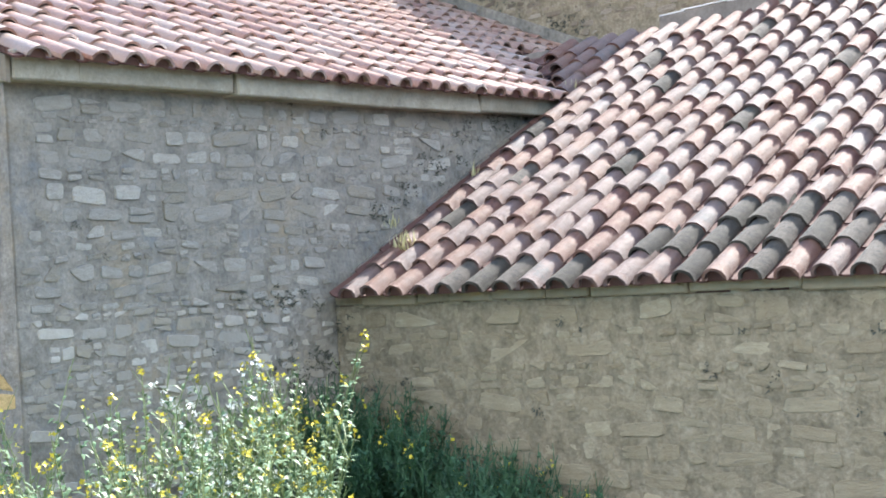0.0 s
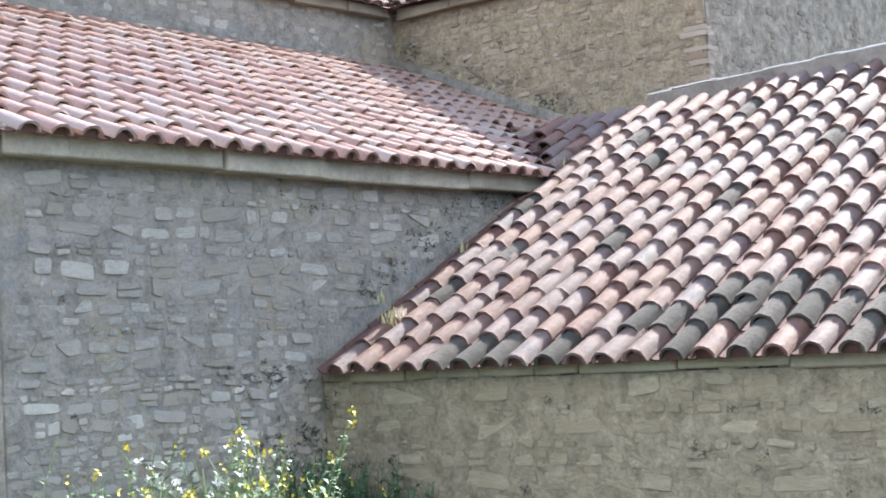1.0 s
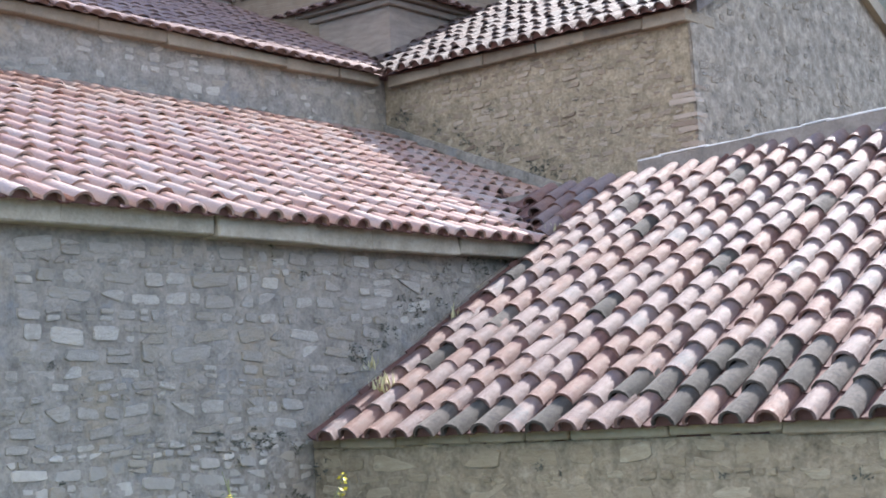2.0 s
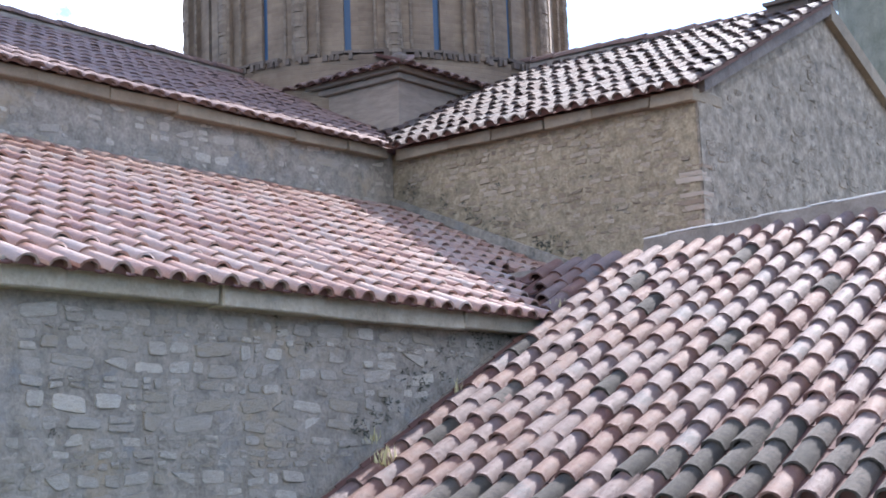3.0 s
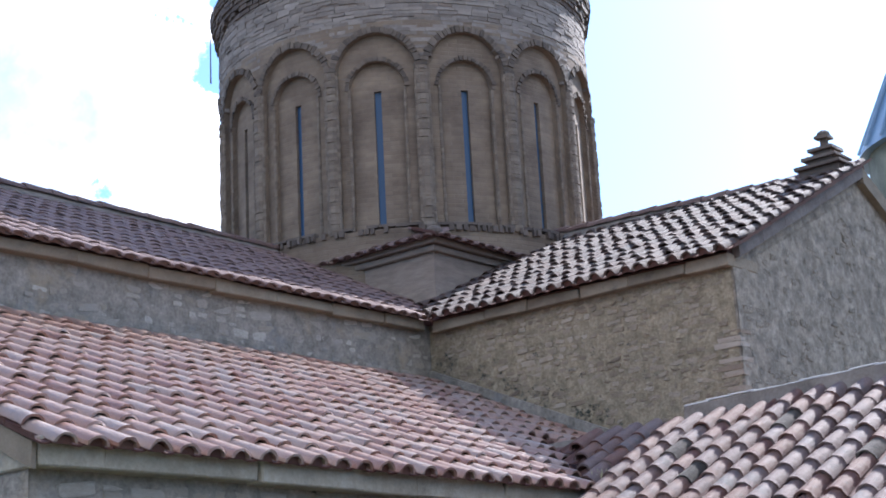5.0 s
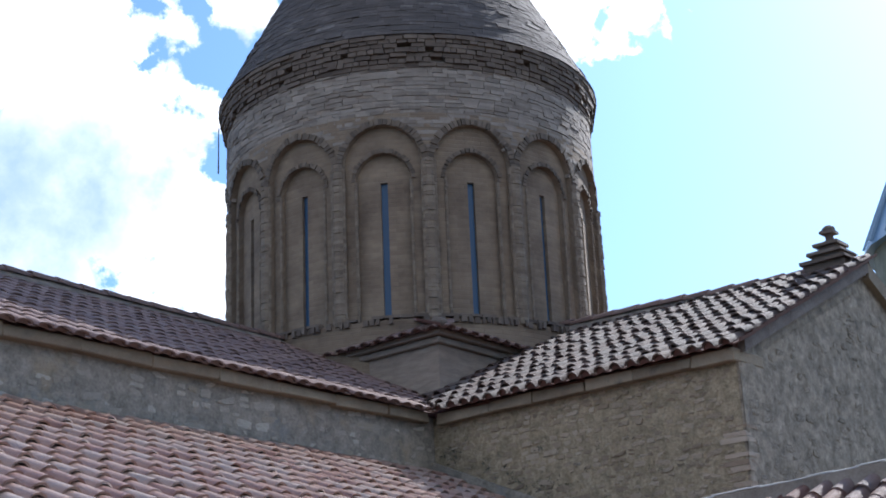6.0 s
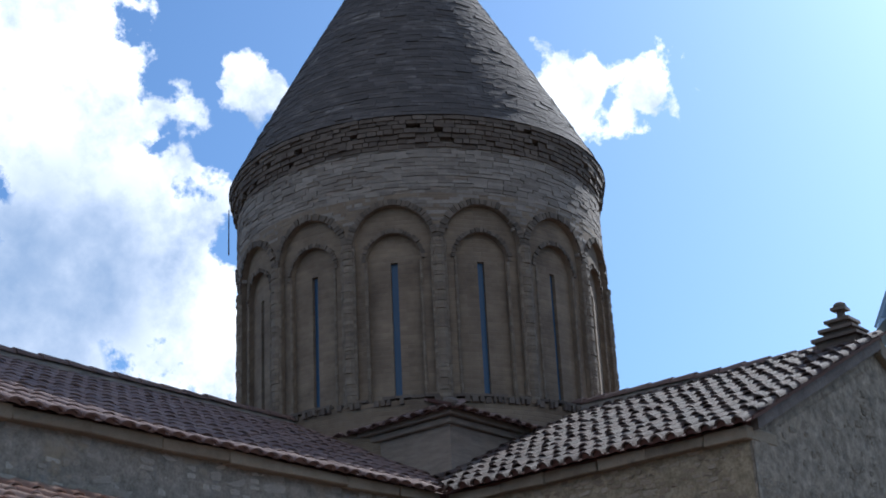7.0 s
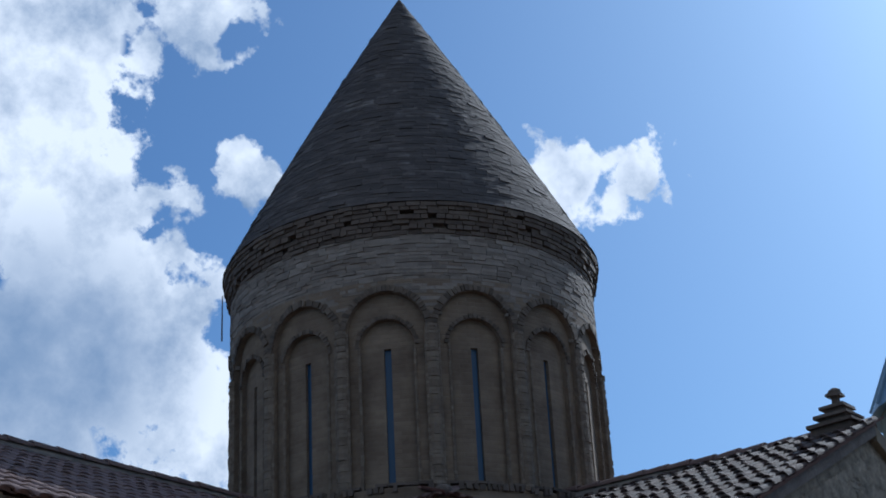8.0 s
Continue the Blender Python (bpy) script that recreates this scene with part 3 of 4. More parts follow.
cornice("cornice_transept", "moulded tan stone cornice below the transept eave",
        [((13.10, a + 0.003, Z(3.655)), (13.7, b - 0.003, Z(3.775))) for a, b in zip(joints, joints[1:])], mat=CORNICE_TAN, rough=0.014)

# raking verges
verge = thing("verge_aisle", "sloping stone verge at the aisle roof's end", "verge", "structure")
for i in range(6):
    y0, y1 = 7.03 + 0.68 * i, 7.03 + 0.68 * (i + 1) - 0.01
    bm = bmesh.new()
    prism(bm, [(4.95, y0, Z(left_h(y0) - 0.17)), (4.95, y1, Z(left_h(y1) - 0.17)), (4.95, y1, Z(left_h(y1) - 0.02)), (4.95, y0, Z(left_h(y0) - 0.02))], (0.03 if i == 0 else 0.3, 0, 0))
    part("verge_stone", bm, CORNICE_TAN, verge)
verge = thing("verge_transept", "sloping stone verge of the transept gable", "verge", "structure")
# left slope darker: shadow along its jutting stones is put into the colour
for sgn, deep, mat in ((-1, 0.13, VERGE_SHADED), (1, 0.20, CORNICE_TAN)):
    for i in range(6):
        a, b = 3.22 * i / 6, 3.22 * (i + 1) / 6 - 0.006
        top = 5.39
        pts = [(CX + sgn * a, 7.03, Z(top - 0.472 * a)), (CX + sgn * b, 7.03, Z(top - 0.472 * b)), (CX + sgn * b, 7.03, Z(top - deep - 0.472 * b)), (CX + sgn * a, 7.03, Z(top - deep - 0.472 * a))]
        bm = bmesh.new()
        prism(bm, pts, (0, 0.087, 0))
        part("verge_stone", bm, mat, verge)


# ---- roofs ----
def bed(name, pts, thick, mat, parent):
    bm = bmesh.new()
    prism(bm, pts, (0, 0, -thick))
    part(name, bm, mat, parent)


roof_annex = thing("roof_annex", "lean barrel-tiled roof of weathered pink and grey clay tiles", "roof", "structure")
bed("roof_bed", [(7.62, -3.0, Z(right_h(7.62) - 0.10)), (7.62, YL - 0.01, Z(right_h(7.62) - 0.10)), (11.75, YL - 0.01, Z(right_h(11.75) - 0.10)), (11.75, -3.0, Z(right_h(11.75) - 0.10))], 0.06, PAN, roof_annex)
bed("roof_bed", [(10.3, YL - 0.01, Z(right_h(10.3) - 0.10)), (11.75, 8.8, Z(right_h(11.75) - 0.10)), (11.75, YL - 0.01, Z(right_h(11.75) - 0.10))], 0.06, PAN, roof_annex)
bed("roof_bed", [(11.75, -3.0, Z(right_h(11.75) - 0.10)), (11.75, 8.8, Z(right_h(11.75) - 0.10)), (13.2, 8.8, Z(right_h(13.2) - 0.10)), (13.2, -3.0, Z(right_h(13.2) - 0.10))], 0.06, PAN, roof_annex)


def valley_y(x):
    return 6.95 + (right_h(x) - 1.27) / LT


tiled_roof(roof_annex, (7.46, 0.0, Z(right_h(7.46))), (0, 1, 0), (1, 0, 0), RT, 42, 16, TILE,
           lambda p: p.x < 11.36 + 0.13 * (6.8 - p.y) and p.x < 11.62 and (p.y < 7.03 if p.x < 10.35 else p.y < max(7.12, valley_y(p.x) - 0.05)) and p.y > 0.5,
           lambda p: (p - Vector((8.5, 5.0, Z(0)))).length, seed=11, step=0.014, jitter=0.024, spacing=0.2125, old=lambda p: (0.75 if p.x < 7.75 else 0.45 if p.x < 8.05 else 0.05) if p.y < 4.9 else 0.4 if p.x < 7.6 else 0.05)
roof_aisle = thing("roof_aisle", "sunlit red barrel-tiled aisle roof with worn tiles", "roof", "structure")
bed("roof_bed", [(4.98, 7.10, Z(left_h(7.10) - 0.02)), (10.3, 7.10, Z(left_h(7.10) - 0.02)), (13.2, 10.3, Z(left_h(10.3) - 0.02)), (13.2, YU, Z(left_h(YU) - 0.02)), (4.98, YU, Z(left_h(YU) - 0.02))], 0.05, PAN, roof_aisle)
bed("roof_bed", [(11.0, 7.7, Z(left_h(7.7) - 0.03)), (13.2, 8.6, Z(left_h(8.6) - 0.03)), (13.2, 10.4, Z(left_h(10.4) - 0.03))], 0.05, PAN, roof_aisle)
tiled_roof(roof_aisle, (4.98, 6.945, Z(left_h(6.945))), (1, 0, 0), (0, 1, 0), LT, 37, 16, TILE_RED,
           lambda p: p.y < YU - 0.12 and p.x < 13.1 and (p.x < 10.3 or left_h(p.y) > right_h(p.x) - 0.02),
           lambda p: (p - Vector((6.5, 7.0, Z(1.4)))).length, seed=12, step=0.020, shapes=BROAD)
roof_nave = thing("roof_nave", "dark shaded barrel-tiled nave roof", "roof", "structure")
NT = 0.494
bed("roof_bed", [(2.0, 11.06, Z(3.81)), (13.3, 11.06, Z(3.81)), (16.4, 14.07, Z(5.30)), (2.0, 14.07, Z(5.30))], 0.06, PAN, roof_nave)
bed("roof_bed", [(2.0, 14.07, Z(5.34)), (16.4, 14.07, Z(5.34)), (16.4, 17.2, Z(3.8)), (2.0, 17.2, Z(3.8))], 0.06, PAN, roof_nave)
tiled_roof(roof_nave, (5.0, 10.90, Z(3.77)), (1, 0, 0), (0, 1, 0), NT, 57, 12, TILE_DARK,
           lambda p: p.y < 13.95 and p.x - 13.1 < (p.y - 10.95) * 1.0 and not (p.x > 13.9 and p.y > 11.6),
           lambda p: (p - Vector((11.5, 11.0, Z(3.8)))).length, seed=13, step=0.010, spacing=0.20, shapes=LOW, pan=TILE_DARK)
roof_transept = thing("roof_transept", "sunlit barrel-tiled transept roof with glinting tiles", "roof", "structure")
TT = 0.475
bed("roof_bed", [(13.14, 7.12, Z(3.80)), (13.14, 11.0, Z(3.80)), (16.44, 14.2, Z(5.38)), (16.44, 7.12, Z(5.38))], 0.06, PAN, roof_transept)
bed("roof_bed", [(16.44, 7.12, Z(5.38)), (16.44, 14.2, Z(5.38)), (19.74, 11.0, Z(3.80)), (19.74, 7.12, Z(3.80))], 0.06, PAN, roof_transept)
tiled_roof(roof_transept, (12.98, 7.03, Z(3.78)), (0, 1, 0), (1, 0, 0), TT, 36, 13, TILE_GREY,
           lambda p: p.x < 16.35 and p.y - 10.95 < (p.x - 13.0) * 1.0 and not (p.x > 13.95 and p.y > 11.6),
           lambda p: (p - Vector((13.0, 9.0, Z(3.8)))).length, seed=14, step=0.022, jitter=0.05, spacing=0.184, shapes=SLIM)

# ridges
def ridge(name, label, start, end, mat, n, width=0.2, rise=0.09, sag=0.0):
    run = thing(name, label, "ridge", "structure")
    a, b = Vector(start), Vector(end)
    step = (b - a) / n
    basis = Matrix((step.normalized().cross(Vector((0, 0, 1))), step.normalized(), Vector((0, 0, 1)))).transposed().to_4x4()
    v, f = barrel(width, width * 0.85, step.length * 1.12, rise, 0.016)
    me = bpy.data.meshes.new("ridge_tile")
    me.from_pydata(v, [], f)
    me.materials.append(mat)
    rng = random.Random(n)
    for i in range(n):
        ob = new("ridge_tile", me)
        ob.parent = run
        ob.matrix_basis = Matrix.Translation(a + step * i + Vector((0, 0, rng.uniform(-0.008, 0.008)))) @ basis @ pose(0, 0, 0, rng.uniform(-1.5, 0.5), 0, rng.uniform(-1.5, 1.5))
    return run


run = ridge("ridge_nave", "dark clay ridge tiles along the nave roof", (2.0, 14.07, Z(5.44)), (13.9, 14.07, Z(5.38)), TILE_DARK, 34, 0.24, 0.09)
bm = bmesh.new()
prism(bm, [(2.0, 13.86, Z(5.22)), (2.0, 14.02, Z(5.47)), (2.0, 14.12, Z(5.47)), (2.0, 14.28, Z(5.22))], (11.9, 0, -0.05))
part("mortar_bed", bm, RIDGE_MORTAR, run, "grey mortar bed below the ridge tiles")
run = ridge("ridge_transept", "clay ridge tiles along the transept roof", (16.44, 7.05, Z(5.39)), (16.44, 11.6, Z(5.53)), TILE_DARK, 13, 0.24, 0.09)
bm = bmesh.new()
prism(bm, [(16.22, 7.06, Z(5.22)), (16.38, 7.06, Z(5.41)), (16.50, 7.06, Z(5.41)), (16.66, 7.06, Z(5.22))], (0, 4.5, 0.13))
part("mortar_bed", bm, RIDGE_MORTAR, run, "grey mortar bed below the ridge tiles")
run = ridge("ridge_annex", "lime-bedded ridge tiles along the low roof, coloured pale as if sunlit", (11.75, 1.0, Z(2.335)), (11.75, 6.92, Z(2.09)), LIME_LIT, 26, 0.055, 0.018)
for y0, y1, top, drop in ((1.0, 6.92, 2.33, -0.245), (6.924, 8.5, 1.98, -0.04)):
    bm = bmesh.new()
    prism(bm, [(11.58, y0, Z(1.80)), (11.70, y0, Z(top)), (11.80, y0, Z(top)), (12.1, y0, Z(1.80))], (0, y1 - y0, drop))
    part("mortar_bed", bm, RIDGE_MORTAR, run, "grey mortar bed below the ridge tiles")

# ---- crossing block under the drum ----
base_block = thing("crossing_block", "square brick base block with a stepped cornice under the drum", "tower base", "structure")
bm = bmesh.new()
block(bm, (13.98, 11.61, Z(3.6)), (18.9, 16.5, Z(4.98)))
part("block_wall", bm, DRUM_PLAIN, base_block)
for grow, lo, hi in ((0.06, 4.90, 4.98), (0.13, 4.985, 5.06)):
    bm = bmesh.new()
    block(bm, (13.98 - grow, 11.61 - grow, Z(lo)), (18.9 + grow, 16.5 + grow, Z(hi)))
    worn(bm, 0.012)
    part("block_cornice", bm, DRUM_PLAIN, base_block)
bm = bmesh.new()
prism(bm, [(13.82, 11.45, Z(5.065)), (19.06, 11.45, Z(5.065)), (19.06, 16.66, Z(5.065)), (13.82, 16.66, Z(5.065))], (0, 0, 0.07))
for v in bm.verts:
    if v.co.z > Z(5.1):
        v.co.z = Z(5.40)
        v.co.x, v.co.y = CX + (v.co.x - CX) * 0.70, CY + (v.co.y - CY) * 0.70
part("block_roof", bm, DARK_BRICK, base_block)

block_tiles = thing("block_eaves", "dark barrel tiles edging the crossing block", "roof", "structure")
tiled_roof(block_tiles, (13.76, 11.42, Z(5.03)), (0, 1, 0), (1, 0, 0), 0.42, 16, 3, TILE_DARK, lambda p: p.y > 11.45 + (p.x - 13.76) and p.y < 14.2, lambda p: p.y, seed=31, step=0.02, shapes=LOW)
tiled_roof(block_tiles, (13.82, 11.37, Z(5.03)), (1, 0, 0), (0, 1, 0), 0.42, 12, 3, TILE_DARK, lambda p: p.x > 13.80 + (p.y - 11.37), lambda p: p.x, seed=32, step=0.02, shapes=LOW)
bm = bmesh.new()
bmesh.ops.create_uvsphere(bm, u_segments=12, v_segments=7, radius=0.11)
for v in bm.verts:
    v.co = Vector((13.86 + v.co.x, 11.49 + v.co.y, Z(5.11) + v.co.z * 0.7))
part("corner_knob", bm, DARK_BRICK, block_tiles, "rounded dark mortar knob")

# ---- drum ----
drum = thing("drum", "tall round brick drum with blind arches and slit windows", "tower", at=(CX, CY, 0))
R_OUT, R_MID, R_IN = 2.765, 2.69, 2.62
BAYS, FIRST = 14, 212.8
BAY = 360 / BAYS
Z_FOOT, Z_TOP = Z(5.40), Z(8.32)


def ring_pt(az, r, z):
    a = radians(az)
    return (r * math.cos(a), r * math.sin(a), z)


def arch_order(mid, half_bay, half, spring, r, r_back, foot, top):
    """One order of a blind arch: jambs, spandrel and the reveal back to r_back."""
    verts, faces, uvs = [], [], []

    def add(az, rr, z):
        verts.append(ring_pt(az, rr, z))
        uvs.append((radians(az) * 2.7, z + (rr - r)))
        return len(verts) - 1

    crown = radians(half) * r
    zs = [foot + (spring - foot) * i / 4 for i in range(5)]
    path = [(mid - half, z) for z in zs]
    n = 18
    for i in range(1, n):
        a = math.pi * i / n
        path.append((mid - half * math.cos(a), spring + crown * math.sin(a)))
    path += [(mid + half, z) for z in zs[::-1]]
    opening = [(add(az, r, z), add(az, r_back, z)) for az, z in path]
    for (a, b), (c, d) in zip(opening, opening[1:]):
        faces.append((a, b, d, c))
    edges = []
    for az, z in path:
        if z <= spring + 1e-6:
            edges.append(add(mid + math.copysign(half_bay, az - mid), r, z))
        else:
            edges.append(add(az, r, top))
    for i in range(len(path) - 1):
        faces.append((opening[i][0], opening[i + 1][0], edges[i + 1], edges[i]))
    c0, c1 = add(mid - half_bay, r, top), add(mid + half_bay, r, top)
    faces.append((edges[4], edges[5], c0))
    faces.append((edges[-6], edges[-5], c1))
    return verts, faces, uvs


def curved(az0, az1, z0, z1, r, n):
    verts, uvs, faces = [], [], []
    for i in range(n + 1):
        az = az0 + (az1 - az0) * i / n
        for z in (z0, z1):
            verts.append(ring_pt(az, r, z))
            uvs.append((radians(az) * 2.7, z))
    for i in range(n):
        faces.append((2 * i, 2 * i + 2, 2 * i + 3, 2 * i + 1))
    return verts, faces, uvs


rng = random.Random(21)
shaft_v, shaft_f = [], []
for b in range(BAYS):
    mid = FIRST + BAY * b
    v, f, u = arch_order(mid, BAY / 2, 11.2, Z(7.61), R_OUT, R_MID, Z_FOOT, Z_TOP)
    outer = link("outer_arch", v, f, DRUM_BRICK, drum, uvs=u)
    v, f, u = arch_order(mid, 11.9, 8.0, Z(7.40), R_MID, R_IN, Z_FOOT, Z(8.22))
    inner = link("inner_arch", v, f, DRUM_BRICK, drum, uvs=u)
    s, lo, hi = 1.05, Z(5.52), Z(7.38)
    azs, zz = (-8.5, -5, -s, s, 5, 8.5), (Z_FOOT, lo, hi, Z(7.9))
    v = [ring_pt(mid + a, R_IN, z) for z in zz for a in azs]
    u = [(radians(mid + a) * 2.7, z) for z in zz for a in azs]
    f = [(6 * j + i, 6 * j + i + 1, 6 * j + i + 7, 6 * j + i + 6) for j in range(3) for i in range(5) if (i, j) != (2, 1)]
    # reveal of the slit
    deep, k = R_IN - 0.22, len(v)
    ring = [8, 9, 15, 14]
    for i in ring:
        x, y, z = v[i]
        v.append((x * deep / R_IN, y * deep / R_IN, z))
        u.append((u[i][0] + 0.2, u[i][1]))
    f += [(ring[i], ring[(i + 1) % 4], k + (i + 1) % 4, k + i) for i in range(4)]
    link("panel", v, f, DRUM_BRICK, drum, uvs=u)
    v, f, u = curved(mid - s, mid + s, lo, hi, deep + 0.165, 1)
    link("slit_window", v, f, GLASS, drum, "narrow dark blue slit window")
    # shafts of rough stacked bricks: a stout one between the bays, a slim one at each jamb
    for off, wide, out, r in ((BAY / 2, 0.155, 0.062, R_OUT - 0.01), (11.2, 0.050, 0.026, R_OUT - 0.01), (-11.2, 0.050, 0.026, R_OUT - 0.01), (8.0, 0.045, 0.022, R_MID - 0.01), (-8.0, 0.045, 0.022, R_MID - 0.01)):
        v, f = shaft_v, shaft_f
        z = Z_FOOT
        while z < Z(7.62 if wide > 0.1 else 7.58 if r > R_MID else 7.38):
            h, w = rng.uniform(0.042, 0.060), wide * rng.uniform(0.92, 1.08)
            rr, slip = r + 0.01 + out * rng.uniform(0.72, 1.02), rng.uniform(-0.004, 0.004)
            base = len(v)
            for zz in (z, z + h - 0.004):
                for dx, cr in ((-0.5, r), (-0.46, r + (rr - r) * 0.62), (-0.22, rr), (0.22, rr), (0.46, r + (rr - r) * 0.62), (0.5, r)):
                    v.append(ring_pt(mid + off + math.degrees((dx * w + slip) / r), cr, zz))
            f += [(base + i, base + i + 1, base + i + 7, base + i + 6) for i in range(5)]
            f += [tuple(base + i for i in range(5, -1, -1)), tuple(base + 6 + i for i in range(6))]
            z += h
    # brick rings round both arches
    if not 120 < mid % 360 < 320:
        continue
    for owner, rr, half, spring, size in ((outer, R_OUT, 11.2, 7.61, 0.095), (inner, R_MID, 8.0, 7.40, 0.060)):
        crown = radians(half) * rr
        n = int(math.pi * crown / 0.054)
        for i in range(n):
            verts, faces = [], []
            proud, grown = rr + rng.uniform(0.012, 0.036), size * rng.uniform(0.8, 1.15)
            for da in (-0.42 + rng.uniform(-0.08, 0.08), 0.42 + rng.uniform(-0.08, 0.08)):
                aa = math.pi * (i + 0.5 + da) / n
                for grow in (0.004, grown):
                    for r in (rr - 0.02, proud):
                        q = crown + grow
                        verts.append(ring_pt(mid - math.degrees(q * math.cos(aa) / rr), r, Z(spring) + q * math.sin(aa)))
            faces = [(0, 1, 3, 2), (4, 6, 7, 5), (0, 4, 5, 1), (2, 3, 7, 6), (1, 5, 7, 3)]
            link("brick", verts, faces, ARCH_BRICK, owner)
tagged(link("shaft_bricks", shaft_v, shaft_f, SHAFT_BRICK, drum, "slim shafts of stacked rough bricks"), kind="stuff")
v, f, u = curved(0, 360, Z(8.30), Z(9.08), R_OUT - 0.012, 96)
link("frieze", v, f, FRIEZE_BRICK, drum, "greyer brick frieze above the arches", uvs=u)
v, f, u = curved(0, 360, Z(4.6), Z_FOOT + 0.02, R_OUT + 0.02, 96)
link("plinth", v, f, DRUM_BRICK, drum, uvs=u)

# rough brick courses, toothed cornice and cone
rng = random.Random(31)
BRICK_FACES = ((2, 3, 7, 6), (0, 2, 6, 4), (1, 5, 7, 3), (0, 1, 3, 2), (4, 6, 7, 5))


def ring_course(verts, faces, z0, z1, back, front, size, ragged, skip=0.0, keep=None, gap=0.012):
    """One course of bricks round the axis; ragged: how far they stand out unevenly."""
    az = rng.uniform(0, 5)
    stop = az + 360
    while az < stop - 1:
        w = math.degrees(size * rng.uniform(0.7, 1.25) / front)
        if rng.random() >= skip and (keep is None or keep(az + w / 2, (z0 + z1) / 2)):
            base, r = len(verts), front + rng.uniform(-ragged, ragged)
            lift = rng.uniform(-0.008, 0.008)
            for a in (az, az + w - math.degrees(gap / front)):
                rr2 = r + rng.uniform(-0.3, 0.3) * ragged
                for rr in (back, rr2):
                    for z in (z0, z1):
                        verts.append(ring_pt(a, rr, Z(z) + lift + rng.uniform(-0.005, 0.005)))
            faces += [tuple(base + k for k in q) for q in BRICK_FACES]
        az += w


def clear_of_arches(az, z):
    off = (az - FIRST + BAY / 2) % BAY - BAY / 2
    return math.hypot(radians(off) * R_OUT, z - 7.61) > radians(11.2) * R_OUT + 0.085


verts, faces = [], []
z = 7.70
while z < 9.0:
    h = rng.uniform(0.044, 0.062)
    ring_course(verts, faces, z, z + h - 0.004, 2.70, R_OUT + 0.002, 0.25, 0.006, 0.05, clear_of_arches, 0.006)
    z += h
tagged(link("frieze_bricks", verts, faces, FRIEZE_PIECE, drum, "weathered grey frieze bricks laid unevenly"), kind="stuff")
for z0, z1, front, size, ragged, skip in ((8.985, 9.045, 2.785, 0.24, 0.008, 0.04), (9.05, 9.115, 2.805, 0.12, 0.014, 0.10), (9.12, 9.18, 2.818, 0.25, 0.008, 0.04),
                                          (9.185, 9.25, 2.84, 0.12, 0.014, 0.10), (9.255, 9.315, 2.852, 0.25, 0.008, 0.04), (9.32, 9.37, 2.868, 0.13, 0.012, 0.03), (9.372, 9.428, 2.884, 0.24, 0.009, 0.0)):
    verts, faces = [], []
    ring_course(verts, faces, z0, z1, 2.65, front, size, ragged, skip, gap=0.012)
    tagged(link("cornice_bricks", verts, faces, DARK_BRICK, drum, "dark stepped and toothed brick cornice"), kind="stuff")
v, f, u = curved(0, 360, Z(8.97), Z(9.5), 2.735, 96)
link("cornice_core", v, f, DARK_BRICK, drum, uvs=u)
cone = thing("cone_roof", "steep dark brick cone roof crowning the drum", "roof", at=(CX, CY, 0))
APEX, EDGE, R_EDGE, SEG = Z(14.72), Z(9.44), 2.895, 96
v = [ring_pt(360 * i / SEG, R_EDGE - 0.03, EDGE) for i in range(SEG)] + [(0, 0, APEX - 0.03)]
v += [ring_pt(360 * i / SEG, 2.6, EDGE - 0.03) for i in range(SEG)]
f = [(i, (i + 1) % SEG, SEG) for i in range(SEG)] + [(i, SEG + 1 + i, SEG + 1 + (i + 1) % SEG, (i + 1) % SEG) for i in range(SEG)]
link("cone_core", v, f, CONE_BRICK, cone)
verts, faces = [], []
up, slant = 0.0, math.hypot(R_EDGE, APEX - EDGE)
while up < 0.985:
    h = rng.uniform(0.058, 0.080) / slant
    z0, z1 = EDGE + (APEX - EDGE) * up, EDGE + (APEX - EDGE) * (up + h * 0.985)
    r0, r1 = (R_EDGE * (1 - q) + 0.045 * math.sin(math.pi * min(1.0, q)) for q in (up, up + h * 0.985))
    az, stop = rng.uniform(0, 9), 0
    stop = az + 360
    while az < stop - 0.5:
        w = min(math.degrees(rng.uniform(0.15, 0.29) / max(r0, 0.12)), stop - az)
        ends = (az, az + w - math.degrees(0.003 / max(r0, 0.12)))
        cuts = 1 if w < 12 else 4
        lift = rng.uniform(-0.004, 0.004) + (0.013 if rng.random() < 0.04 else 0.0)
        base = len(verts)
        for k in range(cuts + 1):
            a = ends[0] + (ends[1] - ends[0]) * k / cuts
            for r, z, grow in ((r0, z0, -0.06), (r0, z0, lift + 0.002), (r1, z1, lift - 0.001), (r1, z1, -0.06)):
                verts.append(ring_pt(a, max(0.005, r + grow), z))
        for k in range(cuts):
            b = base + 4 * k
            faces += [(b, b + 4, b + 5, b + 1), (b + 1, b + 5, b + 6, b + 2), (b + 2, b + 6, b + 7, b + 3)]
        b = base + 4 * cuts
        faces += [(base, base + 1, base + 2, base + 3), (b + 3, b + 2, b + 1, b)]
        az += w
    up += h
tagged(link("cone_bricks", verts, faces, CONE_BRICK, cone, "dark weathered bricks in rising courses"), kind="stuff")
